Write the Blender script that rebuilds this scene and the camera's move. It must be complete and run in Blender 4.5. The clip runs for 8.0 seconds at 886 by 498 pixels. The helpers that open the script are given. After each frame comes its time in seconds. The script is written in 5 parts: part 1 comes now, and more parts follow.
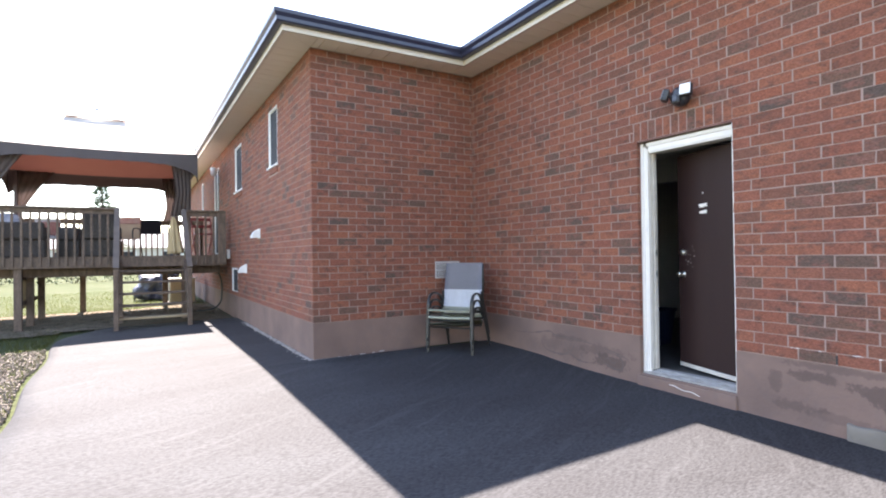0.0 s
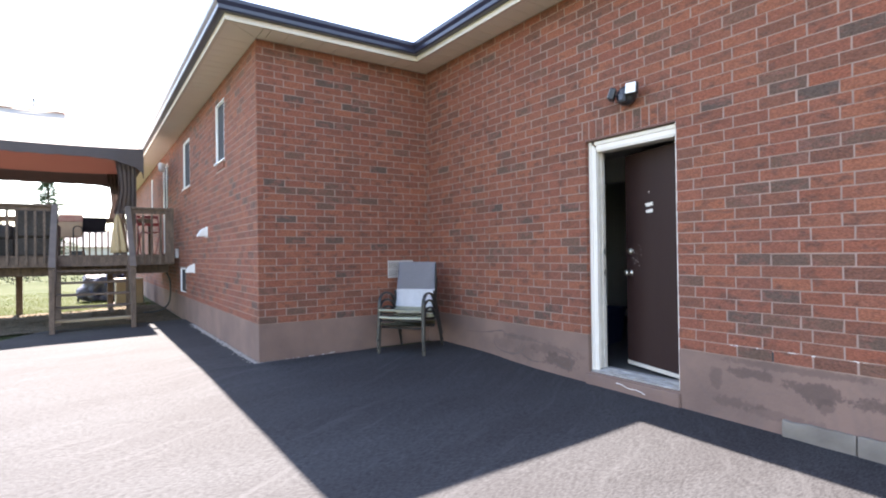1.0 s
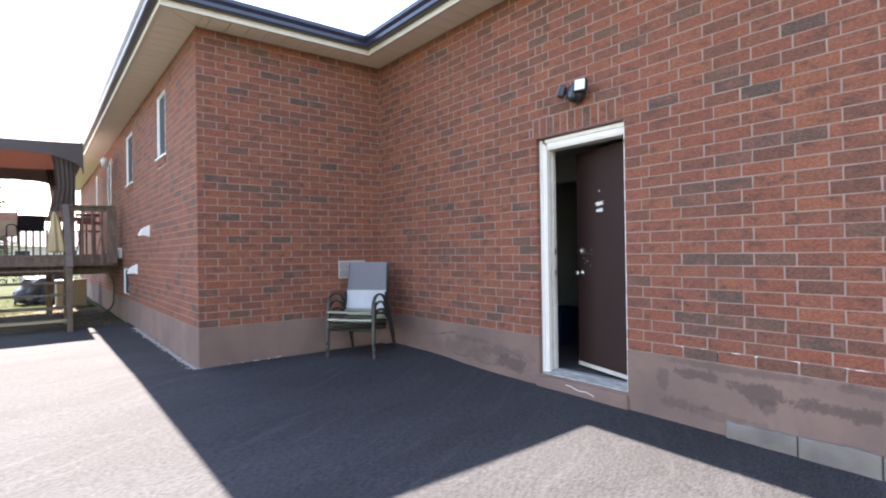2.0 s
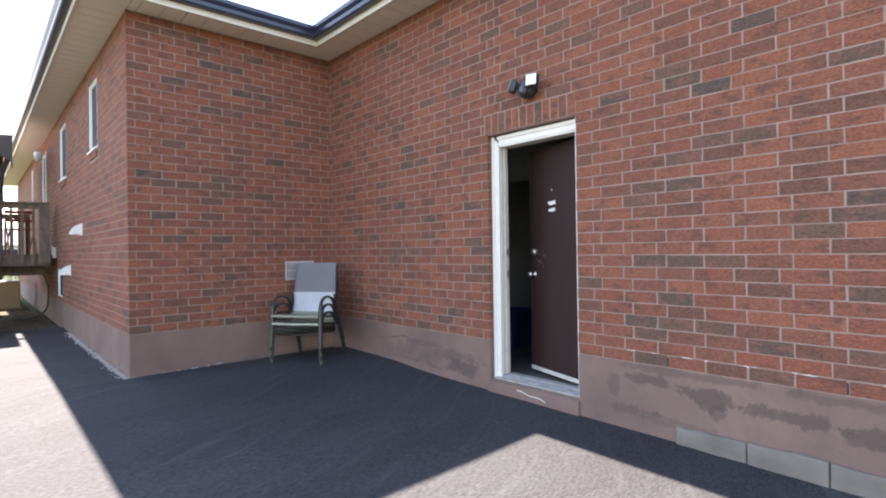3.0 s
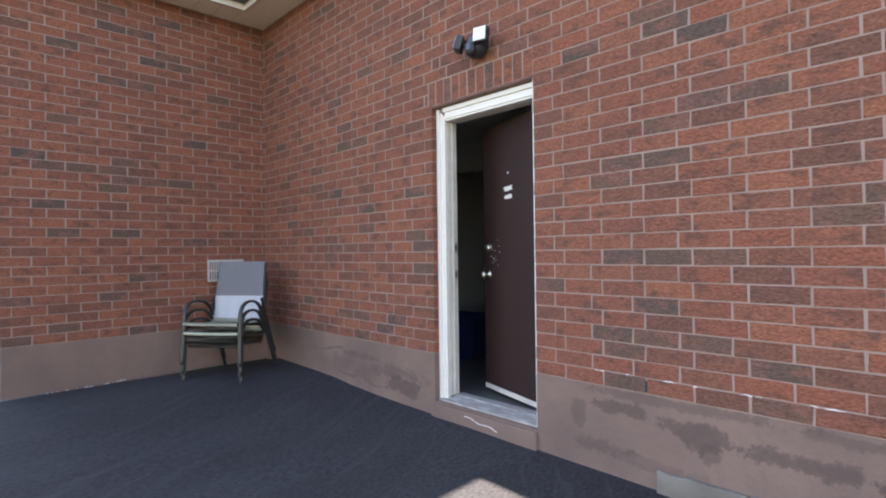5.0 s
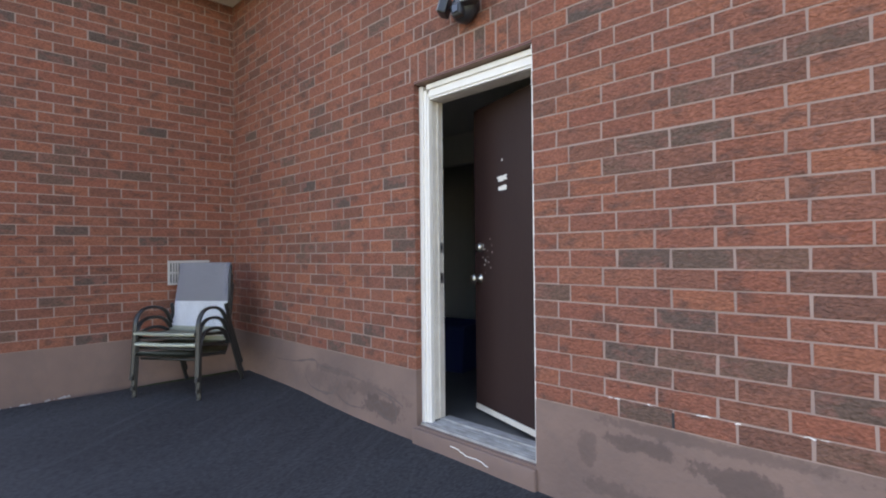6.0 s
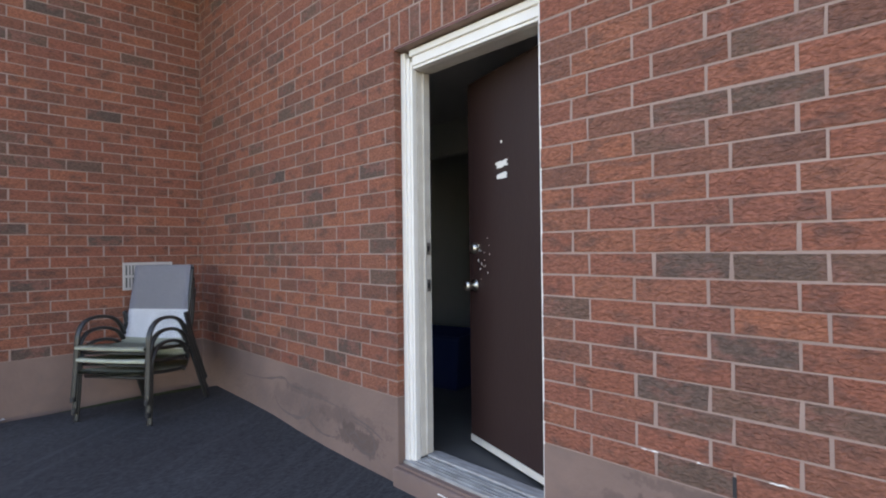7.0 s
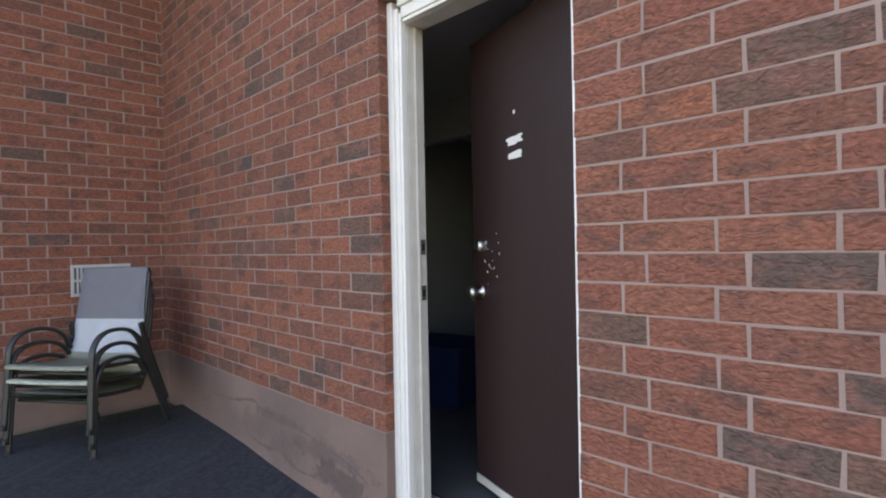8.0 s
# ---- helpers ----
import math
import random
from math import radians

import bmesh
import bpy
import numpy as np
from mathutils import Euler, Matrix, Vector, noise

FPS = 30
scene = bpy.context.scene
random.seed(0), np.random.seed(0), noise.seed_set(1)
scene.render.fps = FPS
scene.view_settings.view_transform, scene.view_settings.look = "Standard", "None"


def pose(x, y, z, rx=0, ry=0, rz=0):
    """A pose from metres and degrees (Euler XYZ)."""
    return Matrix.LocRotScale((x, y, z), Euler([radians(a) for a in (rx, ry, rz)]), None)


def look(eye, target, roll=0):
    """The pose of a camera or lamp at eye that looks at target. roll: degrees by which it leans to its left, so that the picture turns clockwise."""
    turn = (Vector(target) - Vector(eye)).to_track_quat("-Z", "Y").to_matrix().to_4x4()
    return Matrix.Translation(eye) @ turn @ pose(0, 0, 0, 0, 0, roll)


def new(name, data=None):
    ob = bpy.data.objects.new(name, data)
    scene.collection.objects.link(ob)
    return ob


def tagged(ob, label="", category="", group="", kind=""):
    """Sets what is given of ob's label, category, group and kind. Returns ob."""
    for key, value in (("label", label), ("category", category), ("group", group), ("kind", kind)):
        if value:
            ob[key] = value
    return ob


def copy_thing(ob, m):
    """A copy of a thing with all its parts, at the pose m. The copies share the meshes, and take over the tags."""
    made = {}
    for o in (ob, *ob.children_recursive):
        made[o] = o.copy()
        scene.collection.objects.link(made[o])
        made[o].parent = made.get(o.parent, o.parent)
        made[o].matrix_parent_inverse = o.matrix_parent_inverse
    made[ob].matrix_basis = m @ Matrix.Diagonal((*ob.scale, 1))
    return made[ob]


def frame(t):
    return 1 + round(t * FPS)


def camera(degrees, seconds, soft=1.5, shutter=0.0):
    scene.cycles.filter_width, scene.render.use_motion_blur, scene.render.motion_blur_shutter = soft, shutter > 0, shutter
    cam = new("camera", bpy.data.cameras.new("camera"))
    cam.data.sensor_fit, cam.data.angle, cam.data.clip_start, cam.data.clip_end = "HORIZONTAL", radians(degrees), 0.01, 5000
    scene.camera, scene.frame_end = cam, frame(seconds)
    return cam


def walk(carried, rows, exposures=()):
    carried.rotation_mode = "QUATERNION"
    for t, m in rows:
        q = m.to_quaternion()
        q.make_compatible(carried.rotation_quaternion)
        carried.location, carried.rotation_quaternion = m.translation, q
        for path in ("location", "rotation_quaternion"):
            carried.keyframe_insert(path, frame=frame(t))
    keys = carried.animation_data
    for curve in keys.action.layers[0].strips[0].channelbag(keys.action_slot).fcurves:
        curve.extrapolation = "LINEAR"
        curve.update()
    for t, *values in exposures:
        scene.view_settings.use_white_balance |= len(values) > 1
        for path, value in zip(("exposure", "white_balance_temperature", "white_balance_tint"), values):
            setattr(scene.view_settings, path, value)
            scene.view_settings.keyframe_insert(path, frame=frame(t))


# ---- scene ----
cam = camera(79.8, 8.0, soft=2.0)
PATH = [
    (0, (0.63, 0.593, 1.223), (1.641, 2.319, 1.242), -0.8),
    (0.5, (0.721, 0.59, 1.22), (1.778, 2.288, 1.237), -0.8),
    (1, (0.819, 0.597, 1.215), (1.941, 2.253, 1.23), -0.8),
    (1.5, (0.94, 0.611, 1.206), (2.114, 2.23, 1.222), -0.8),
    (3, (1.288, 0.703, 1.226), (2.616, 2.199, 1.233), -0.8),
    (3.5, (1.472, 0.759, 1.215), (2.837, 2.221, 1.222), -0.8),
    (4, (1.676, 0.837, 1.217), (3.047, 2.293, 1.218), -0.8),
    (4.5, (1.878, 0.94, 1.194), (3.251, 2.394, 1.2), -0.8),
    (6, (2.523, 1.423, 1.171), (3.912, 2.862, 1.186), -0.6),
    (6.5, (2.759, 1.6, 1.185), (4.147, 3.041, 1.195), -0.6),
    (7, (2.984, 1.794, 1.197), (4.37, 3.236, 1.201), -0.7),
    (7.5, (3.188, 1.998, 1.194), (4.575, 3.439, 1.197), -0.7),
    (8, (3.357, 2.2, 1.206), (4.756, 3.63, 1.197), -1.1),
]
walk(cam, [(t, look(eye, target, roll)) for t, eye, target, roll in PATH], exposures=[(0, 3.50, 7350, 18), (8, 3.29, 7800, 18)])

# ---- light ----
SUN = Vector((0.017, 0.832, 1.0)).normalized()
ELEV = math.asin(SUN.z)
world = bpy.data.worlds.new("sky")
scene.world = world
world.use_nodes = True
wn = world.node_tree.nodes
sky = wn.new("ShaderNodeTexSky")
sky.sky_type = "NISHITA"
sky.sun_disc = False
sky.sun_elevation = ELEV
sky.sun_rotation = math.atan2(SUN.x, SUN.y)
sky.dust_density = 0.3
wn["Background"].inputs[1].default_value = 0.075
world.node_tree.links.new(sky.outputs[0], wn["Background"].inputs[0])
sun = new("sun", bpy.data.lights.new("sun", "SUN"))
sun.data.energy, sun.data.angle, sun.data.color = 2.85, radians(0.55), (1.0, 0.995, 1.0)
sun.matrix_world = look(SUN * 40, (0, 0, 0))


# ---- materials ----
def mat(name, base, rough=0.8, metal=0.0, vary=None, scale=8.0, amount=0.5, bump=0.0, bump_scale=60.0, stretch=(1, 1, 1),
        fine=None, per=None, spec=0.5):
    """A procedural surface: base colour, a second colour mixed in by noise, and fine relief.
    per: 'object' or 'island' shifts the brightness piece by piece."""
    m = bpy.data.materials.new(name)
    m.use_nodes = True
    nt = m.node_tree
    b = nt.nodes["Principled BSDF"]
    b.inputs["Roughness"].default_value = rough
    b.inputs["Metallic"].default_value = metal
    b.inputs["Specular IOR Level"].default_value = spec
    b.inputs["Base Color"].default_value = (*base, 1)
    tc = nt.nodes.new("ShaderNodeTexCoord")
    geo = nt.nodes.new("ShaderNodeNewGeometry")
    mp = nt.nodes.new("ShaderNodeMapping")
    mp.inputs["Scale"].default_value = stretch
    nt.links.new(geo.outputs["Position"], mp.inputs["Vector"])
    col = None
    if vary:
        n = nt.nodes.new("ShaderNodeTexNoise")
        n.inputs["Scale"].default_value = scale
        n.inputs["Detail"].default_value = 6
        nt.links.new(mp.outputs[0], n.inputs["Vector"])
        r = nt.nodes.new("ShaderNodeMapRange")
        r.inputs[1].default_value, r.inputs[2].default_value = 0.5 - 0.25 / max(amount, 0.05) * 0.5, 0.5 + 0.25 / max(amount, 0.05) * 0.5
        nt.links.new(n.outputs[0], r.inputs[0])
        mx = nt.nodes.new("ShaderNodeMix")
        mx.data_type = "RGBA"
        mx.inputs[6].default_value, mx.inputs[7].default_value = (*base, 1), (*vary, 1)
        nt.links.new(r.outputs[0], mx.inputs[0])
        col = mx.outputs[2]
        if fine:
            n2 = nt.nodes.new("ShaderNodeTexNoise")
            n2.inputs["Scale"].default_value = fine
            n2.inputs["Detail"].default_value = 3
            nt.links.new(mp.outputs[0], n2.inputs["Vector"])
            hs = nt.nodes.new("ShaderNodeHueSaturation")
            r2 = nt.nodes.new("ShaderNodeMapRange")
            r2.inputs[1].default_value, r2.inputs[2].default_value = 0.3, 0.7
            r2.inputs[3].default_value, r2.inputs[4].default_value = 0.6, 1.45
            nt.links.new(n2.outputs[0], r2.inputs[0])
            nt.links.new(r2.outputs[0], hs.inputs["Value"])
            nt.links.new(col, hs.inputs["Color"])
            col = hs.outputs[0]
        nt.links.new(col, b.inputs["Base Color"])
    if bump:
        n3 = nt.nodes.new("ShaderNodeTexNoise")
        n3.inputs["Scale"].default_value = bump_scale
        n3.inputs["Detail"].default_value = 5
        nt.links.new(mp.outputs[0], n3.inputs["Vector"])
        bp = nt.nodes.new("ShaderNodeBump")
        bp.inputs["Strength"].default_value = bump
        bp.inputs["Distance"].default_value = 0.01
        nt.links.new(n3.outputs[0], bp.inputs["Height"])
        nt.links.new(bp.outputs[0], b.inputs["Normal"])
    return m


def brick_material(name, per, stops, blot=(0.13, 0.065, 0.05), low=0.52):
    """Fired clay: a colour for each brick, blotches of flashing across its face, rough wire-cut relief."""
    m = bpy.data.materials.new(name)
    m.use_nodes = True
    nt = m.node_tree
    b = nt.nodes["Principled BSDF"]
    b.inputs["Roughness"].default_value = 0.85
    b.inputs["Specular IOR Level"].default_value = 0.3
    geo = nt.nodes.new("ShaderNodeNewGeometry")
    if per == "object":
        rnd = nt.nodes.new("ShaderNodeObjectInfo").outputs["Random"]
    else:
        rnd = geo.outputs["Random Per Island"]
    ramp = nt.nodes.new("ShaderNodeValToRGB")
    e = ramp.color_ramp.elements
    e[0].position, e[0].color = 0.0, (*stops[0], 1)
    e[1].position, e[1].color = 1.0, (*stops[-1], 1)
    for k in range(1, len(stops) - 1):
        e.new(k / (len(stops) - 1)).color = (*stops[k], 1)
    nt.links.new(rnd, ramp.inputs[0])
    mp = nt.nodes.new("ShaderNodeMapping")
    mp.inputs["Scale"].default_value = (1, 1, 2.0)
    nt.links.new(geo.outputs["Position"], mp.inputs["Vector"])
    n1 = nt.nodes.new("ShaderNodeTexNoise")
    n1.inputs["Scale"].default_value, n1.inputs["Detail"].default_value = 9.0, 5
    nt.links.new(mp.outputs[0], n1.inputs["Vector"])
    n2 = nt.nodes.new("ShaderNodeTexNoise")
    n2.inputs["Scale"].default_value, n2.inputs["Detail"].default_value = 62.0, 6
    nt.links.new(mp.outputs[0], n2.inputs["Vector"])
    r1 = nt.nodes.new("ShaderNodeMapRange")
    r1.inputs[1].default_value, r1.inputs[2].default_value = low, low + 0.16
    nt.links.new(n1.outputs[0], r1.inputs[0])
    mx = nt.nodes.new("ShaderNodeMix")
    mx.data_type = "RGBA"
    mx.inputs[7].default_value = (*blot, 1)
    sc = nt.nodes.new("ShaderNodeMath")
    sc.operation = "MULTIPLY"
    sc.inputs[1].default_value = 0.75
    nt.links.new(r1.outputs[0], sc.inputs[0])
    nt.links.new(sc.outputs[0], mx.inputs[0])
    nt.links.new(ramp.outputs[0], mx.inputs[6])
    hs = nt.nodes.new("ShaderNodeHueSaturation")
    r2 = nt.nodes.new("ShaderNodeMapRange")
    r2.inputs[1].default_value, r2.inputs[2].default_value = 0.3, 0.7
    r2.inputs[3].default_value, r2.inputs[4].default_value = 0.68, 1.26
    nt.links.new(n2.outputs[0], r2.inputs[0])
    nt.links.new(r2.outputs[0], hs.inputs["Value"])
    nt.links.new(mx.outputs[2], hs.inputs["Color"])
    nt.links.new(hs.outputs[0], b.inputs["Base Color"])
    v = nt.nodes.new("ShaderNodeTexNoise")
    v.inputs["Scale"].default_value, v.inputs["Detail"].default_value = 32.0, 8
    v.inputs["Distortion"].default_value = 1.2
    nt.links.new(mp.outputs[0], v.inputs["Vector"])
    bp = nt.nodes.new("ShaderNodeBump")
    bp.inputs["Strength"].default_value, bp.inputs["Distance"].default_value = 0.95, 0.018
    nt.links.new(v.outputs[0], bp.inputs["Height"])
    nt.links.new(bp.outputs[0], b.inputs["Normal"])
    return m


RED = [(0.286, 0.104, 0.063), (0.249, 0.087, 0.058), (0.304, 0.108, 0.063), (0.230, 0.087, 0.060), (0.276, 0.092, 0.056), (0.175, 0.077, 0.054), (0.258, 0.098, 0.063), (0.304, 0.108, 0.063), (0.202, 0.084, 0.058), (0.276, 0.099, 0.063), (0.230, 0.084, 0.056)]
DARK = [(0.127, 0.079, 0.060), (0.165, 0.087, 0.062), (0.108, 0.073, 0.060), (0.182, 0.090, 0.062)]
M_RED = brick_material("brick_red", "object", RED)
M_DARK = brick_material("brick_dark", "object", DARK, (0.23, 0.098, 0.073), 0.47)
M_RED_I = brick_material("brick_red_far", "island", RED)
M_DARK_I = brick_material("brick_dark_far", "island", DARK, (0.23, 0.098, 0.073), 0.47)
M_MORTAR = mat("mortar", (0.36, 0.243, 0.202), 0.95, vary=(0.285, 0.19, 0.157), scale=5, amount=0.6, bump=0.3, bump_scale=180)
M_ASPHALT = mat("asphalt", (0.0400, 0.0386, 0.0398), 0.75, vary=(0.0525, 0.0527, 0.0545), scale=1.1, amount=0.7, bump=0.35, bump_scale=110, fine=75, spec=0.13, stretch=(0.45, 1.3, 1))


def brushed_streaks(m, tint, turn, share):
    """Faint long strokes left by a sealing brush."""
    nt = m.node_tree
    b = nt.nodes["Principled BSDF"]
    src = b.inputs["Base Color"].links[0].from_socket
    geo = nt.nodes.new("ShaderNodeNewGeometry")
    warp = nt.nodes.new("ShaderNodeTexNoise")
    warp.inputs["Scale"].default_value = 0.5
    nt.links.new(geo.outputs["Position"], warp.inputs["Vector"])
    bend = nt.nodes.new("ShaderNodeVectorMath")
    bend.operation = "MULTIPLY_ADD"
    bend.inputs[1].default_value = (0.9, 0.9, 0)
    nt.links.new(warp.outputs["Color"], bend.inputs[0])
    nt.links.new(geo.outputs["Position"], bend.inputs[2])
    rot = nt.nodes.new("ShaderNodeMapping")
    rot.inputs["Rotation"].default_value = (0, 0, radians(turn))
    nt.links.new(bend.outputs[0], rot.inputs["Vector"])
    squeeze = nt.nodes.new("ShaderNodeMapping")
    squeeze.inputs["Scale"].default_value = (0.7, 11, 1)
    nt.links.new(rot.outputs[0], squeeze.inputs["Vector"])
    n = nt.nodes.new("ShaderNodeTexNoise")
    n.inputs["Scale"].default_value, n.inputs["Detail"].default_value = 1.0, 4
    nt.links.new(squeeze.outputs[0], n.inputs["Vector"])
    r = nt.nodes.new("ShaderNodeMapRange")
    r.inputs[1].default_value, r.inputs[2].default_value, r.inputs[4].default_value = 0.56, 0.76, share
    nt.links.new(n.outputs[0], r.inputs[0])
    mx = nt.nodes.new("ShaderNodeMix")
    mx.data_type = "RGBA"
    mx.inputs[7].default_value = (*tint, 1)
    nt.links.new(r.outputs[0], mx.inputs[0])
    nt.links.new(src, mx.inputs[6])
    nt.links.new(mx.outputs[2], b.inputs["Base Color"])


brushed_streaks(M_ASPHALT, (0.085, 0.085, 0.087), -25, 0.5)
M_SOFFIT = mat("cream_aluminium", (0.81, 0.73, 0.64), 0.45, vary=(0.75, 0.67, 0.58), scale=2, amount=0.4)
M_FASCIA = mat("cream_fascia", (0.68, 0.60, 0.52), 0.4, vary=(0.6, 0.53, 0.43), scale=3, amount=0.4)
M_GUTTER = mat("navy_gutter", (0.022, 0.026, 0.055), 0.28, vary=(0.035, 0.038, 0.065), scale=3, amount=0.5)
M_WHITE = mat("white_paint", (0.82, 0.77, 0.71), 0.4, vary=(0.76, 0.70, 0.645), scale=14, amount=0.35, bump=0.08, bump_scale=40)
M_JAMB = mat("worn_white_paint", (0.70, 0.645, 0.575), 0.5, vary=(0.52, 0.46, 0.40), scale=10, amount=0.4, bump=0.1, bump_scale=60)
M_SILL = mat("weathered_sill", (0.44, 0.42, 0.40), 0.65, vary=(0.22, 0.20, 0.185), scale=9, amount=0.6, stretch=(6, 1, 1), bump=0.2, bump_scale=80)
M_DOOR = mat("brown_steel_door", (0.030, 0.0145, 0.014), 0.45, vary=(0.038, 0.020, 0.018), scale=4, amount=0.6, bump=0.12, bump_scale=130, stretch=(1, 1, 0.15), spec=0.3)
M_CHROME = mat("polished_metal", (0.60, 0.56, 0.49), 0.30, 1.0)
M_STEEL = mat("dull_metal", (0.35, 0.33, 0.30), 0.4, 1.0)
M_BLACK = mat("black_plastic", (0.015, 0.016, 0.02), 0.35, vary=(0.03, 0.03, 0.035), scale=20, amount=0.4)
M_TUBE = mat("black_powder_coat", (0.018, 0.018, 0.018), 0.35, vary=(0.035, 0.033, 0.03), scale=15, amount=0.4, bump=0.05, bump_scale=200)
M_GREYF = mat("grey_sling", (0.28, 0.265, 0.29), 0.8, vary=(0.25, 0.24, 0.265), scale=6, amount=0.4, bump=0.3, bump_scale=500, fine=400)
M_WHITEF = mat("white_sling", (0.80, 0.80, 0.83), 0.8, vary=(0.6, 0.6, 0.62), scale=6, amount=0.4, bump=0.3, bump_scale=500, fine=400)
M_GREENF = mat("sage_sling", (0.44, 0.435, 0.335), 0.8, vary=(0.38, 0.38, 0.29), scale=6, amount=0.4, bump=0.3, bump_scale=500, fine=400)
M_WOOD = mat("weathered_wood", (0.17, 0.115, 0.085), 0.8, vary=(0.085, 0.06, 0.045), scale=5, amount=0.6, stretch=(4, 4, 1), bump=0.3, bump_scale=60, fine=40)
M_WOOD2 = mat("pale_wood", (0.36, 0.27, 0.16), 0.8, vary=(0.25, 0.18, 0.11), scale=5, amount=0.6, bump=0.3, bump_scale=60)
M_WICKER = mat("dark_wicker", (0.05, 0.042, 0.038), 0.7, vary=(0.09, 0.075, 0.065), scale=40, amount=0.8, bump=0.6, bump_scale=150)
M_GLASS = mat("screened_glass", (0.045, 0.048, 0.055), 0.7, spec=0.05, vary=(0.06, 0.063, 0.07), scale=3, amount=0.5)
M_INNER = mat("grey_plaster", (0.8, 0.79, 0.77), 0.9, vary=(0.74, 0.73, 0.71), scale=3, amount=0.4)
# one dark colour for the floor and, as painted shade, the unlit passage walls
M_DARKIN = mat("dark_floor_and_unlit_rooms", (0.10, 0.095, 0.09), 0.6, vary=(0.075, 0.07, 0.065), scale=4, amount=0.5)
M_ROOF = mat("shingle", (0.06, 0.058, 0.056), 0.9, vary=(0.1, 0.095, 0.09), scale=12, amount=0.7, bump=0.6, bump_scale=60)
M_LAWN = mat("lawn", (0.050, 0.062, 0.027), 0.9, vary=(0.070, 0.076, 0.040), scale=0.7, amount=0.7, bump=0.8, bump_scale=60, fine=30, spec=0.04)
M_SOIL = mat("soil", (0.16, 0.125, 0.09), 0.95, vary=(0.09, 0.075, 0.05), scale=4, amount=0.7, bump=0.8, bump_scale=40, fine=30, spec=0.05)
M_CANOPY = mat("beige_canvas", (0.62, 0.56, 0.48), 0.9, vary=(0.56, 0.50, 0.43), scale=2, amount=0.4)
M_LINING = mat("rust_lining", (0.30, 0.15, 0.13), 0.9, vary=(0.27, 0.13, 0.115), scale=2, amount=0.4)
M_TRIM = mat("charcoal_canvas", (0.088, 0.072, 0.072), 0.9, vary=(0.11, 0.09, 0.09), scale=5, amount=0.4)


def canvas_glow(m, colour, share):
    """Cloth that lets daylight through."""
    nt = m.node_tree
    b, out = nt.nodes["Principled BSDF"], nt.nodes["Material Output"]
    tr = nt.nodes.new("ShaderNodeBsdfTranslucent")
    tr.inputs[0].default_value = (*colour, 1)
    mx = nt.nodes.new("ShaderNodeMixShader")
    mx.inputs[0].default_value = share
    nt.links.new(b.outputs[0], mx.inputs[1])
    nt.links.new(tr.outputs[0], mx.inputs[2])
    nt.links.new(mx.outputs[0], out.inputs[0])


canvas_glow(M_CANOPY, (0.5, 0.34, 0.28), 0.25)
canvas_glow(M_LINING, (0.36, 0.19, 0.17), 0.2)
canvas_glow(M_TRIM, (0.2, 0.16, 0.16), 0.12)


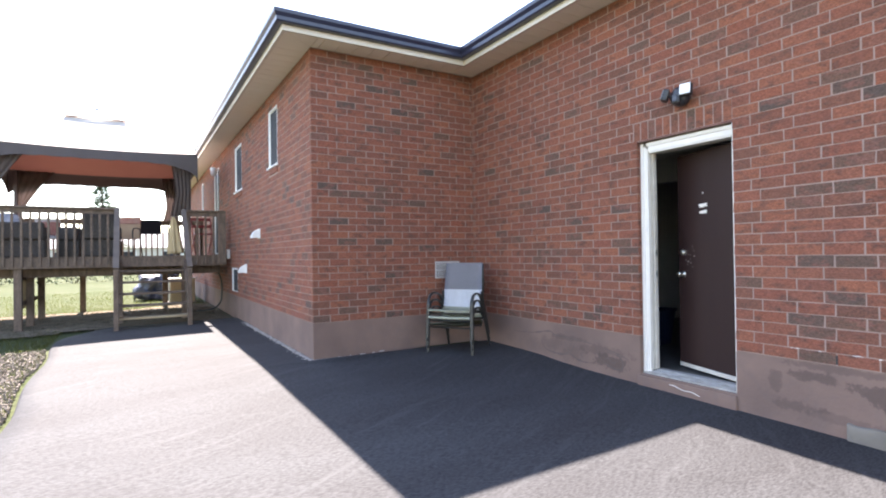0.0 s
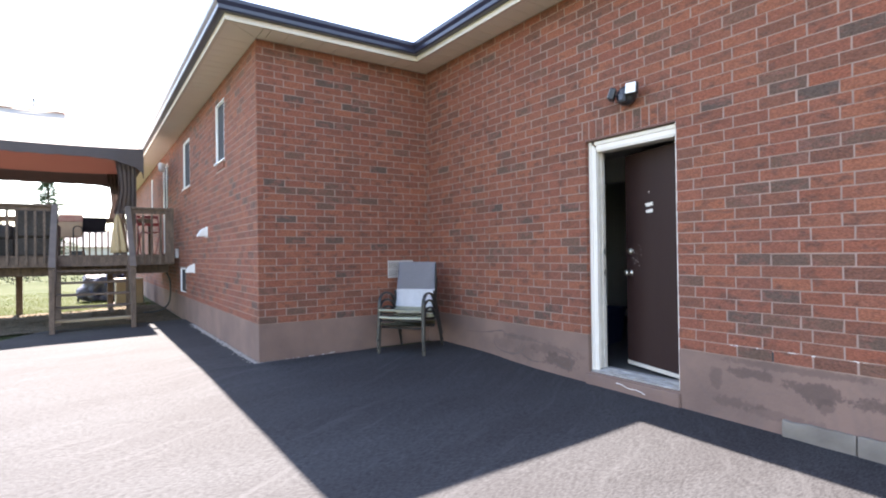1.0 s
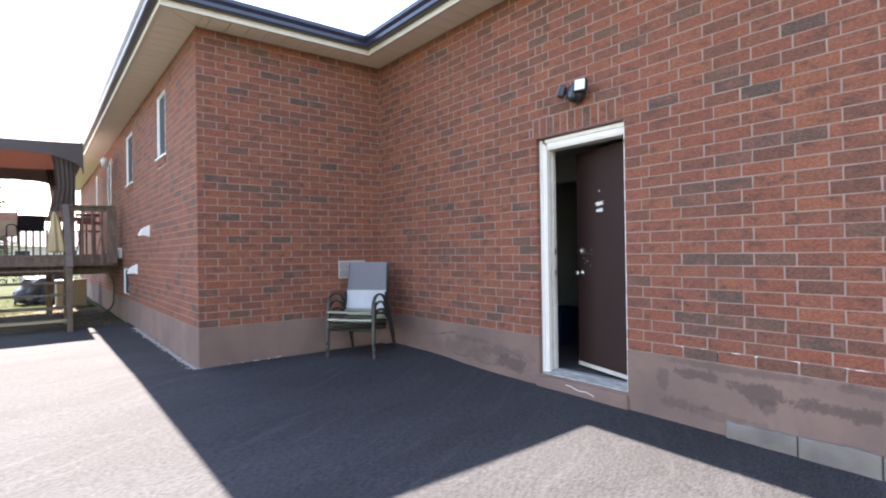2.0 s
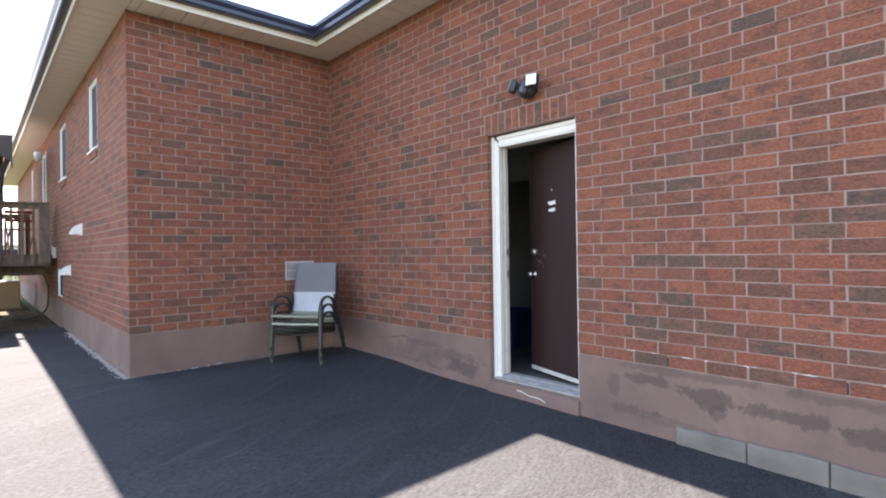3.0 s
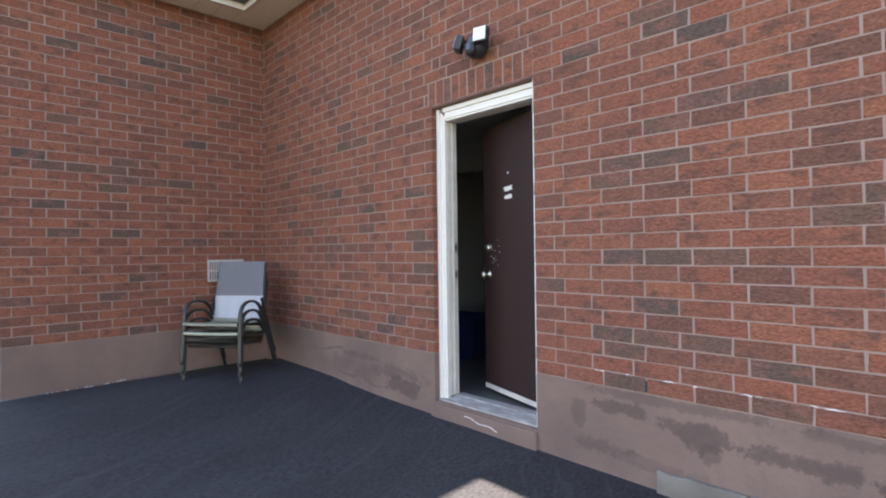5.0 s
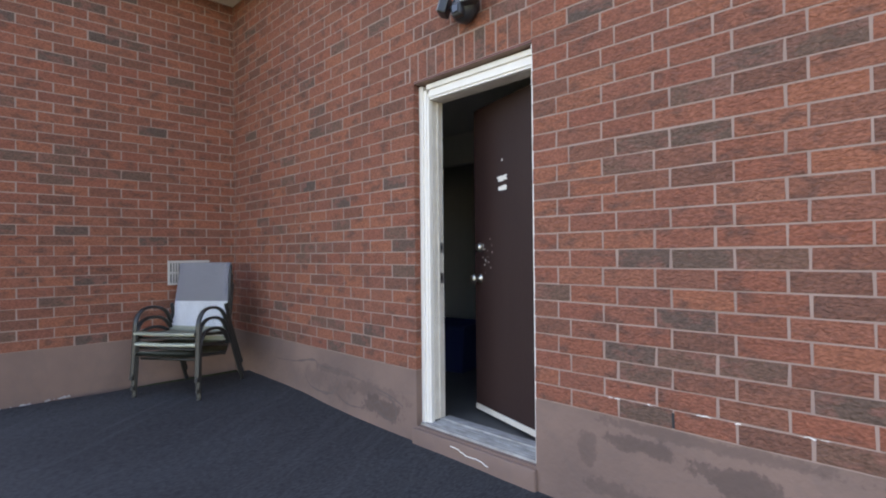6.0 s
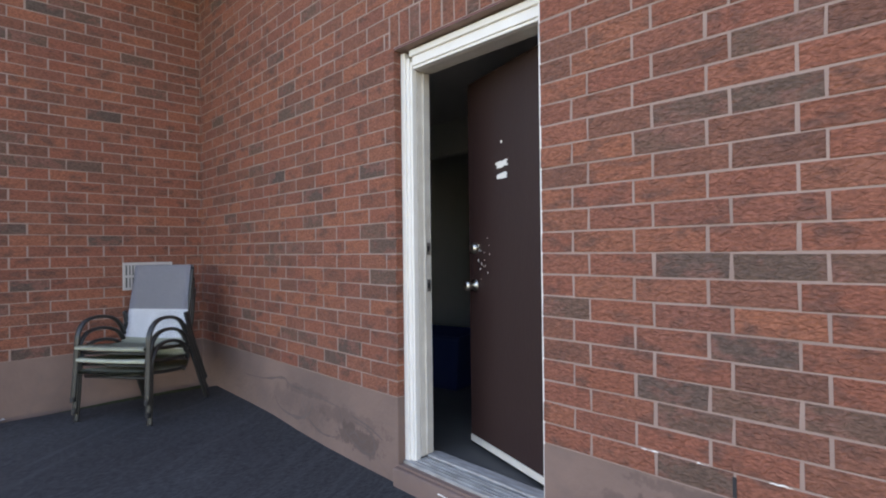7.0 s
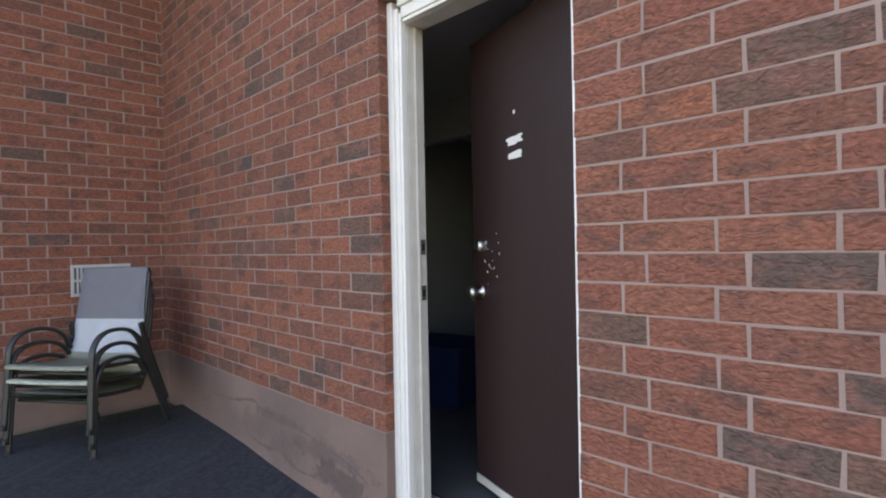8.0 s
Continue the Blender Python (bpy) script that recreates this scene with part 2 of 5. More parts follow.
def parge_material():
    """Grey-pink cement render with fine meandering cracks and damp stains."""
    m = mat("cement_render", (0.222, 0.139, 0.112), 0.92, vary=(0.165, 0.105, 0.087), scale=2.2, amount=0.8, bump=0.4, bump_scale=35)
    nt = m.node_tree
    b = nt.nodes["Principled BSDF"]
    src = b.inputs["Base Color"].links[0].from_socket
    geo = nt.nodes.new("ShaderNodeNewGeometry")
    n = nt.nodes.new("ShaderNodeTexNoise")
    n.inputs["Scale"].default_value, n.inputs["Detail"].default_value, n.inputs["Distortion"].default_value = 1.7, 5, 1.4
    nt.links.new(geo.outputs["Position"], n.inputs["Vector"])
    a = nt.nodes.new("ShaderNodeMath")
    a.operation = "SUBTRACT"
    a.inputs[1].default_value = 0.5
    nt.links.new(n.outputs[0], a.inputs[0])
    ab = nt.nodes.new("ShaderNodeMath")
    ab.operation = "ABSOLUTE"
    nt.links.new(a.outputs[0], ab.inputs[0])
    r = nt.nodes.new("ShaderNodeMapRange")
    r.inputs[1].default_value, r.inputs[2].default_value, r.inputs[3].default_value, r.inputs[4].default_value = 0.0, 0.045, 0.16, 0.0
    nt.links.new(ab.outputs[0], r.inputs[0])
    mx = nt.nodes.new("ShaderNodeMix")
    mx.data_type = "RGBA"
    mx.inputs[7].default_value = (0.13, 0.10, 0.09, 1)
    nt.links.new(r.outputs[0], mx.inputs[0])
    nt.links.new(src, mx.inputs[6])
    # damp stains with ragged, tide-marked edges, low on the wall beside the door
    last = mx.outputs[2]
    wob = nt.nodes.new("ShaderNodeTexNoise")
    wob.inputs["Scale"].default_value, wob.inputs["Detail"].default_value, wob.inputs["Roughness"].default_value = 8.0, 10, 0.72
    nt.links.new(geo.outputs["Position"], wob.inputs["Vector"])
    for cy, cz, wy, wz, strength in ((4.30, 0.13, 0.24, 0.085, 0.8), (4.42, 0.22, 0.40, 0.06, 0.4), (4.85, 0.15, 0.22, 0.10, 0.35), (5.2, 0.20, 0.24, 0.10, 0.25), (4.95, 0.29, 0.45, 0.035, 0.4), (2.62, 0.10, 0.20, 0.05, 0.5), (2.3, 0.07, 0.35, 0.04, 0.35),
                                     (2.49, 0.325, 0.17, 0.045, 0.75), (2.07, 0.275, 0.20, 0.075, 0.8), (1.63, 0.255, 0.27, 0.055, 0.8), (1.18, 0.235, 0.28, 0.07, 0.8), (2.2, 0.405, 0.55, 0.035, 0.5), (1.3, 0.395, 0.5, 0.035, 0.5), (0.5, 0.26, 0.4, 0.08, 0.6), (2.74, 0.25, 0.06, 0.10, 0.5), (2.03, 0.20, 0.05, 0.06, 0.6)):
        mp = nt.nodes.new("ShaderNodeMapping")
        mp.inputs["Location"].default_value = (0, -cy / wy, -cz / wz)
        mp.inputs["Scale"].default_value = (0, 1 / wy, 1 / wz)
        nt.links.new(geo.outputs["Position"], mp.inputs["Vector"])
        ln = nt.nodes.new("ShaderNodeVectorMath")
        ln.operation = "LENGTH"
        nt.links.new(mp.outputs[0], ln.inputs[0])
        ad = nt.nodes.new("ShaderNodeMath")
        ad.operation = "MULTIPLY_ADD"
        ad.inputs[1].default_value = 3.2
        nt.links.new(wob.outputs[0], ad.inputs[0])
        nt.links.new(ln.outputs["Value"], ad.inputs[2])
        rg = nt.nodes.new("ShaderNodeValToRGB")
        e = rg.color_ramp.elements
        e[0].position, e[0].color = 0.0, (0.8, 0.8, 0.8, 1)
        e[1].position, e[1].color = 1.0, (0, 0, 0, 1)
        e.new(0.70).color = (0.9, 0.9, 0.9, 1)
        e.new(0.80).color = (0.7, 0.7, 0.7, 1)
        e.new(0.86).color = (0, 0, 0, 1)
        sc = nt.nodes.new("ShaderNodeMath")
        sc.operation = "MULTIPLY"
        sc.inputs[1].default_value = 1 / 2.9
        nt.links.new(ad.outputs[0], sc.inputs[0])
        nt.links.new(sc.outputs[0], rg.inputs[0])
        st = nt.nodes.new("ShaderNodeMath")
        st.operation = "MULTIPLY"
        st.inputs[1].default_value = strength
        nt.links.new(rg.outputs[0], st.inputs[0])
        m2 = nt.nodes.new("ShaderNodeMix")
        m2.data_type = "RGBA"
        m2.inputs[7].default_value = (0.085, 0.056, 0.048, 1)
        nt.links.new(st.outputs[0], m2.inputs[0])
        nt.links.new(last, m2.inputs[6])
        last = m2.outputs[2]
    nt.links.new(last, b.inputs["Base Color"])
    return m


M_PARGE = parge_material()
M_FOOT = mat("pale_concrete", (0.215, 0.185, 0.155), 0.92, vary=(0.15, 0.125, 0.105), scale=5, amount=0.6, bump=0.4, bump_scale=50)


# ---- mesh helpers ----
def finish(bm, name, material, smooth=False):
    me = bpy.data.meshes.new(name)
    bmesh.ops.recalc_face_normals(bm, faces=bm.faces[:])
    if smooth:
        for f in bm.faces:
            f.smooth = True
    bm.to_mesh(me)
    bm.free()
    if isinstance(material, (list, tuple)):
        for m in material:
            me.materials.append(m)
    else:
        me.materials.append(material)
    return me


def part(name, bm, material, parent, label="", smooth=False):
    ob = new(name, finish(bm, name, material, smooth))
    ob.parent = parent
    if label:
        ob["label"] = label
    return ob


def thing(name, label, category, group="", kind="", at=None):
    ob = new(name)
    ob.empty_display_size = 0.1
    if at is not None:
        ob.matrix_basis = at
    return tagged(ob, label, category, group, kind)


def box(bm, x0, x1, y0, y1, z0, z1, bevel=0.0, m=None):
    r = bmesh.ops.create_cube(bm, size=1.0)
    vs = r["verts"]
    for v in vs:
        v.co = Vector((x0 + (v.co.x + 0.5) * (x1 - x0), y0 + (v.co.y + 0.5) * (y1 - y0), z0 + (v.co.z + 0.5) * (z1 - z0)))
    if m is not None:
        bmesh.ops.transform(bm, matrix=m, verts=vs)
    if bevel:
        es = list({e for v in vs for e in v.link_edges})
        bmesh.ops.bevel(bm, geom=es, offset=bevel, segments=2, affect="EDGES", profile=0.5)
    return bm


def bx(x0, x1, y0, y1, z0, z1, bevel=0.0, m=None):
    return box(bmesh.new(), x0, x1, y0, y1, z0, z1, bevel, m)


def smooth_path(pts, steps=5):
    """A round-cornered line through the points."""
    P = [Vector(p) for p in pts]
    out = []
    for i in range(len(P) - 1):
        a, b, c, d = P[max(i - 1, 0)], P[i], P[i + 1], P[min(i + 2, len(P) - 1)]
        for k in range(steps):
            t = k / steps
            out.append(0.5 * ((2 * b) + (c - a) * t + (2 * a - 5 * b + 4 * c - d) * t * t + (3 * b - a - 3 * c + d) * t ** 3))
    out.append(P[-1])
    return out


def tube(bm, pts, ra, rb=None, side=Vector((1, 0, 0)), seg=8, taper=None):
    """Sweeps an oval of half-widths ra (along side) and rb along a line of points."""
    rb = rb or ra
    rings = []
    n = len(pts)
    for i, p in enumerate(pts):
        p = Vector(p)
        d = (Vector(pts[min(i + 1, n - 1)]) - Vector(pts[max(i - 1, 0)])).normalized()
        s = side - d * side.dot(d)
        if s.length < 1e-4:
            s = Vector((0, 1, 0)) - d * d.y
        s.normalize()
        u = d.cross(s)
        k = taper(i / (n - 1)) if taper else 1.0
        rings.append([bm.verts.new(p + s * (ra * k * math.cos(2 * math.pi * j / seg)) + u * (rb * k * math.sin(2 * math.pi * j / seg))) for j in range(seg)])
    for a, b in zip(rings, rings[1:]):
        for j in range(seg):
            bm.faces.new((a[j], a[(j + 1) % seg], b[(j + 1) % seg], b[j]))
    bm.faces.new(rings[0][::-1])
    bm.faces.new(rings[-1])
    return bm


def sweep_xy(bm, line, profile, closed=True):
    """Carries a profile of (outward, z) along a mitred line in plan; outward is to the left of the way."""
    n = len(line)
    rows = []
    for i, p in enumerate(line):
        p = Vector((*p, 0))
        a = (p - Vector((*line[i - 1], 0))).normalized() if i else None
        b = (Vector((*line[i + 1], 0)) - p).normalized() if i < n - 1 else None
        na = Vector((-a.y, a.x, 0)) if a else None
        nb = Vector((-b.y, b.x, 0)) if b else None
        if na is None:
            o = nb
        elif nb is None:
            o = na
        else:
            o = (na + nb)
            o = o / o.dot(na)
        rows.append([bm.verts.new(p + o * d + Vector((0, 0, z))) for d, z in profile])
    m = len(profile)
    for a, b in zip(rows, rows[1:]):
        for j in range(m if closed else m - 1):
            bm.faces.new((a[j], a[(j + 1) % m], b[(j + 1) % m], b[j]))
    if closed:
        bm.faces.new(rows[0])
        bm.faces.new(rows[-1][::-1])
    return bm


def wall_shell(axis, face, depth, u0, u1, z0, z1, holes):
    """A wall with its openings: faces only where solid meets air. axis 'x': a wall at x=face running along y."""
    us = sorted({u0, u1, *[h[0] for h in holes], *[h[1] for h in holes]})
    zs = sorted({z0, z1, *[h[2] for h in holes], *[h[3] for h in holes]})
    us = [u for u in us if u0 <= u <= u1]
    zs = [z for z in zs if z0 <= z <= z1]

    def solid(i, k):
        if not (0 <= i < len(us) - 1 and 0 <= k < len(zs) - 1):
            return False
        u, z = (us[i] + us[i + 1]) / 2, (zs[k] + zs[k + 1]) / 2
        return not any(h[0] < u < h[1] and h[2] < z < h[3] for h in holes)

    bm = bmesh.new()

    def P(u, d, z):
        return bm.verts.new((face + d, u, z) if axis == "x" else (u, face + d, z))

    for i in range(len(us) - 1):
        for k in range(len(zs) - 1):
            if not solid(i, k):
                continue
            a, b, c, d = us[i], us[i + 1], zs[k], zs[k + 1]
            for dd in (0, depth):
                bm.faces.new((P(a, dd, c), P(b, dd, c), P(b, dd, d), P(a, dd, d)))
            for di, dk, q in ((-1, 0, (a, c, a, d)), (1, 0, (b, c, b, d)), (0, -1, (a, c, b, c)), (0, 1, (a, d, b, d))):
                if not solid(i + di, k + dk):
                    bm.faces.new((P(q[0], 0, q[1]), P(q[2], 0, q[3]), P(q[2], depth, q[3]), P(q[0], depth, q[1])))
    bmesh.ops.remove_doubles(bm, verts=bm.verts[:], dist=1e-5)
    return bm


# ---- plan ----
X, Y, XL = 4.715, 6.715, 2.445          # faces of the door wall, the alcove's back wall, the long side wall
Z0, COURSE, BRICK = 0.436, 0.083, 0.241  # top of the foundation, brick course, brick with its joint
SOFFIT = 3.675
NORTH, SOUTH, EAST = 24.0, -6.0, 13.0
OVER, WIDE = 0.35, 0.045                 # eaves, and how much wider they are on the long side wall
DOOR = (3.03, 3.95, 0.085, 2.238)
WINDOWS = [(8.39, 8.96, 2.57, 3.43), (11.30, 12.05, 2.53, 3.42), (14.35, 15.25, 1.30, 3.40), (17.6, 18.0, 2.4, 3.42), (11.86, 12.55, 0.49, 0.99)]


def ground_z(x, y):
    z = 0.015 * (min(max(x, -3), 6) - XL)
    z -= 0.018 * max(0.0, min(Y - y, 14.0))
    # the asphalt laps up into the inner corner of the alcove
    a, b = min(max((x - 3.0) / 0.9, 0), 1), min(max((y - 4.7) / 0.9, 0), 1)
    return z + 0.038 * a * a * (3 - 2 * a) * b * b * (3 - 2 * b)


# ---- walls ----
joint = 0.0022
wall_door = tagged(new("wall_door", finish(wall_shell("x", X + joint, 0.25 - joint, SOUTH, Y + 0.25, -0.4, SOFFIT + 0.15, [DOOR]), "wall_door", M_MORTAR)),
                   "red and brown brick wall with pale pink mortar", "wall", kind="structure")
wall_alcove = tagged(new("wall_alcove", finish(wall_shell("y", Y + joint, 0.25 - joint, XL + joint, X + joint - 0.001, -0.4, SOFFIT + 0.15, []), "wall_alcove", M_MORTAR)),
                     "red brick alcove wall with scattered dark bricks", "wall", kind="structure")
wall_west = tagged(new("wall_west", finish(wall_shell("x", XL + joint, 0.25 - joint, Y + 0.26, NORTH, -0.4, SOFFIT + 0.15, WINDOWS), "wall_west", M_MORTAR)),
                   "long red brick side wall with white windows", "wall", kind="structure")
for nm, b in (("wall_north", (XL + 0.26, EAST, NORTH - 0.25, NORTH, -0.4, SOFFIT + 0.15)), ("wall_east", (EAST - 0.25, EAST, SOUTH, NORTH - 0.26, -0.4, SOFFIT + 0.15)),
              ("wall_south", (X + 0.26, EAST - 0.26, SOUTH, SOUTH + 0.25, -0.4, SOFFIT + 0.15))):
    tagged(new(nm, finish(bx(*b), nm, M_MORTAR)), "plain outer wall of the house", "wall", kind="structure")

# foundation render below the bricks, a little behind their faces
f_in = 0.0004
for nm, bm in (("foundation_door", wall_shell("x", X + f_in, 0.06, SOUTH, Y + 0.05, -0.4, Z0 - 0.004, [(DOOR[0] + 0.003, DOOR[1] - 0.003, DOOR[2] + 0.003, 9)])),
               ("foundation_alcove", wall_shell("y", Y + f_in, 0.06, XL + f_in, X + f_in - 0.001, -0.4, Z0 - 0.004, [])),
               ("foundation_west", wall_shell("x", XL + f_in, 0.06, Y + f_in + 0.061, NORTH, -0.4, Z0 - 0.004, []))):
    tagged(new(nm, finish(bm, nm, M_PARGE)), "pinkish grey cement-rendered foundation with cracks and stains", "foundation", kind="structure")

# ---- roof edge ----
LINE = [(X, SOUTH - OVER), (X, Y), (XL - WIDE, Y), (XL - WIDE, NORTH + OVER)]
soff = bmesh.new()
# soffit panels, each a strip across the overhang
def strip(bm, p, q, r, s):
    z0, z1 = SOFFIT, SOFFIT + 0.012
    lo = [bm.verts.new((*c, z0)) for c in (p, q, r, s)]
    hi = [bm.verts.new((*c, z1)) for c in (p, q, r, s)]
    bm.faces.new(lo)
    bm.faces.new(hi[::-1])
    for i in range(4):
        bm.faces.new((lo[i], lo[(i + 1) % 4], hi[(i + 1) % 4], hi[i]))
PW, GAP = 0.203, 0.009
y = SOUTH - OVER
while y < Y - OVER - 0.01:
    y2 = min(y + PW, Y - OVER)
    strip(soff, (X, y), (X, y2 - GAP), (X - OVER, y2 - GAP), (X - OVER, y))
    y = y2
strip(soff, (X, Y - OVER), (X, Y), (X - 0.002, Y), (X - OVER, Y - OVER + 0.002))
strip(soff, (X - 0.004, Y), (X - OVER, Y), (X - OVER, Y - OVER + 0.006), (X - OVER, Y - OVER + 0.005))
x = X - OVER - GAP
while x > XL + 0.01:
    x2 = max(x - PW, XL)
    strip(soff, (x, Y), (x2 + GAP, Y), (x2 + GAP, Y - OVER), (x, Y - OVER))
    x = x2
strip(soff, (XL, Y - 0.004), (XL, Y - OVER), (XL - OVER - WIDE, Y - OVER), (XL - OVER - WIDE + 0.001, Y - OVER + 0.001))
strip(soff, (XL - 0.004, Y), (XL - OVER - WIDE, Y), (XL - OVER - WIDE, Y - OVER + 0.006), (XL - OVER - WIDE + 0.002, Y - OVER + 0.006))
y = Y
while y < NORTH + OVER:
    y2 = y + PW
    strip(soff, (XL, y), (XL, y2 - GAP), (XL - OVER - WIDE, y2 - GAP), (XL - OVER - WIDE, y))
    y = y2
soffit = tagged(new("ceiling_soffit", finish(soff, "ceiling_soffit", M_SOFFIT)), "cream vented aluminium soffit panels under the eaves", "soffit", kind="structure")
bm = bmesh.new()
sweep_xy(bm, LINE, [(0.0, SOFFIT + 0.016), (OVER, SOFFIT + 0.016), (OVER, SOFFIT + 0.02), (0.0, SOFFIT + 0.02)])
tagged(new("trim_soffit_backing", finish(bm, "trim_soffit_backing", M_FASCIA)), "boards behind the soffit panels", "trim", kind="structure")
bm = bmesh.new()
sweep_xy(bm, LINE, [(OVER - 0.025, SOFFIT - 0.012), (OVER + 0.012, SOFFIT - 0.012), (OVER + 0.014, SOFFIT + 0.17), (OVER - 0.01, SOFFIT + 0.17), (OVER - 0.01, SOFFIT - 0.001), (OVER - 0.025, SOFFIT - 0.001)])
tagged(new("trim_fascia", finish(bm, "trim_fascia", M_FASCIA)), "cream aluminium fascia along the eaves", "fascia", kind="structure")
bm = bmesh.new()
g0, gz = OVER + 0.016, SOFFIT + 0.05
sweep_xy(bm, LINE, [(g0, gz), (g0 + 0.06, gz), (g0 + 0.075, gz + 0.012), (g0 + 0.078, gz + 0.05), (g0 + 0.105, gz + 0.085), (g0 + 0.108, gz + 0.125), (g0 + 0.098, gz + 0.128),
                    (g0 + 0.094, gz + 0.088), (g0 + 0.07, gz + 0.055), (g0 + 0.066, gz + 0.02), (g0 + 0.008, gz + 0.01), (g0 + 0.008, gz + 0.12), (g0, gz + 0.12)])
gutter = tagged(new("gutter", finish(bm, "gutter", M_GUTTER)), "dark navy aluminium eaves gutter", "gutter", kind="structure")

# hipped roof over both wings
def roof_z(x, y):
    a = min(x - (X - OVER), EAST + OVER - x, y - (SOUTH - OVER), 16 - y)
    b = min(x - (XL - OVER), EAST + OVER - x, y - (Y - OVER), NORTH + OVER - y)
    return max(a, b)
bm = bmesh.new()
vs = {}
xs = [XL - OVER + 0.39 * i for i in range(int((EAST + 2 * OVER - XL) / 0.39) + 1)]
xs = sorted(set([round(v, 3) for v in xs] + [round(X - OVER, 3)]))
ys = sorted(set([round(SOUTH - OVER + 0.4 * i, 3) for i in range(int((NORTH - SOUTH + 2 * OVER) / 0.4) + 1)] + [round(Y - OVER, 3)]))
def rv(x, y):
    if (x, y) not in vs:
        vs[x, y] = bm.verts.new((x, y, SOFFIT + 0.19 + 0.38 * max(0.0, roof_z(x, y))))
    return vs[x, y]
for a, b in zip(xs, xs[1:]):
    for c, d in zip(ys, ys[1:]):
        if roof_z((a + b) / 2, (c + d) / 2) > 0:
            bm.faces.new((rv(a, c), rv(b, c), rv(b, d), rv(a, d)))
tagged(new("roof", finish(bm, "roof", M_ROOF)), "dark shingled hip roof", "roof", kind="structure")

# ---- ground ----
bm = bmesh.new()
def grid(bm, xs, ys, dz, inside=lambda x, y: True, wob=0.0):
    vs = {}
    def V(x, y):
        if (x, y) not in vs:
            vs[x, y] = bm.verts.new((x, y, ground_z(x, y) + dz + wob * noise.noise((x * 0.9, y * 0.9, 3.1))))
        return vs[x, y]
    for a, b in zip(xs, xs[1:]):
        for c, d in zip(ys, ys[1:]):
            if inside((a + b) / 2, (c + d) / 2):
                bm.faces.new((V(a, c), V(b, c), V(b, d), V(a, d)))
far = [-400, -150, -60, -25, -12]
gx = far + [-8 + 0.5 * i for i in range(33)] + [12, 25, 60, 150, 400]
gy = [-400, -150, -60, -25, -14] + [-8 + 0.5 * i for i in range(65)] + [26, 30, 36, 45, 60, 90, 150, 400]
grid(bm, gx, gy, -0.045, wob=0.02)
tagged(new("ground", finish(bm, "ground", M_LAWN, True)), "sunlit spring lawn around the house", "ground", kind="structure")

EDGE_W = -0.24
def asphalt_edge(y):
    return EDGE_W - 0.03 * (y - 6) * (1 if y > 6 else 0.2) + 0.03 * math.sin(y * 2.3) + max(0.0, y - 10.6) ** 2 * 0.35
ys = [SOUTH - 10 + 0.35 * i for i in range(int((12.15 - SOUTH + 10) / 0.35) + 1)]
bm = bmesh.new()
rows = []
for y in ys:
    e = asphalt_edge(y)
    xr = (X + 0.02) if y < Y else XL + 0.02
    xs_ = [e + (xr - e) * k / 24 for k in range(25)]
    row = [bm.verts.new((e - 0.04, y, ground_z(e, y) - 0.06))]
    row += [bm.verts.new((x, y, ground_z(x, y) + 0.006 * noise.noise((x * 1.3, y * 1.3, 0)))) for x in xs_]
    rows.append(row)
for a, b in zip(rows, rows[1:]):
    for j in range(len(a) - 1):
        bm.faces.new((a[j], a[j + 1], b[j + 1], b[j]))
last = rows[-1]
low = [bm.verts.new((v.co.x, v.co.y + 0.05, v.co.z - 0.08)) for v in last]
for j in range(len(last) - 1):
    bm.faces.new((last[j], last[j + 1], low[j + 1], low[j]))
tagged(new("pavement", finish(bm, "pavement", M_ASPHALT, True)), "dark worn asphalt driveway beside the house", "pavement", kind="structure")

# ---- door ----
FX = X + 0.045                                  # face of the door's casing, set back in the brick opening
door_frame = thing("door_frame", "white painted wooden door frame set in the brick opening", "door frame", kind="structure")
Y0, Y1 = DOOR[0], DOOR[1]
def casing(y0, y1, z0, z1, head=False):
    """A stepped brickmould: a back band and a lower inner step with rounded arrises."""
    bm = bmesh.new()
    if head:
        box(bm, FX, FX + 0.05, y0, y1, z1 - 0.032, z1, 0.004)
        box(bm, FX + 0.012, FX + 0.05, y0 + 0.032, y1 - 0.01, z0 + 0.014, z1 - 0.031, 0.004)
        box(bm, FX + 0.02, FX + 0.05, y0 + 0.05, y1 - 0.01, z0, z0 + 0.015, 0.003)
    else:
        box(bm, FX, FX + 0.05, y1 - 0.032, y1, z0, z1, 0.004)
        box(bm, FX + 0.012, FX + 0.05, y0 + 0.014, y1 - 0.031, z0, z1 - 0.03, 0.004)
        box(bm, FX + 0.02, FX + 0.05, y0, y0 + 0.015, z0, z1 - 0.05, 0.003)
    return bm
part("casing", casing(Y1 - 0.07, Y1 - 0.002, 0.09, 2.228), M_WHITE, door_frame)
part("head_casing", casing(Y0 + 0.002, Y1 - 0.07, 2.135, 2.228, True), M_WHITE, door_frame)
part("casing", bx(FX, FX + 0.05, Y0 + 0.002, Y0 + 0.02, 0.09, 2.13, 0.003), M_WHITE, door_frame)
part("jamb", bx(FX + 0.052, X + 0.185, Y1 - 0.072, Y1 - 0.05, 0.118, 2.16, 0.002), M_JAMB, door_frame, "worn white painted jamb")
part("jamb", bx(FX + 0.052, X + 0.185, Y0 + 0.004, Y0 + 0.016, 0.118, 2.16, 0.002), M_JAMB, door_frame)
part("head_jamb", bx(FX + 0.052, X + 0.185, Y0 + 0.018, Y1 - 0.074, 2.135, 2.16, 0.002), M_JAMB, door_frame)
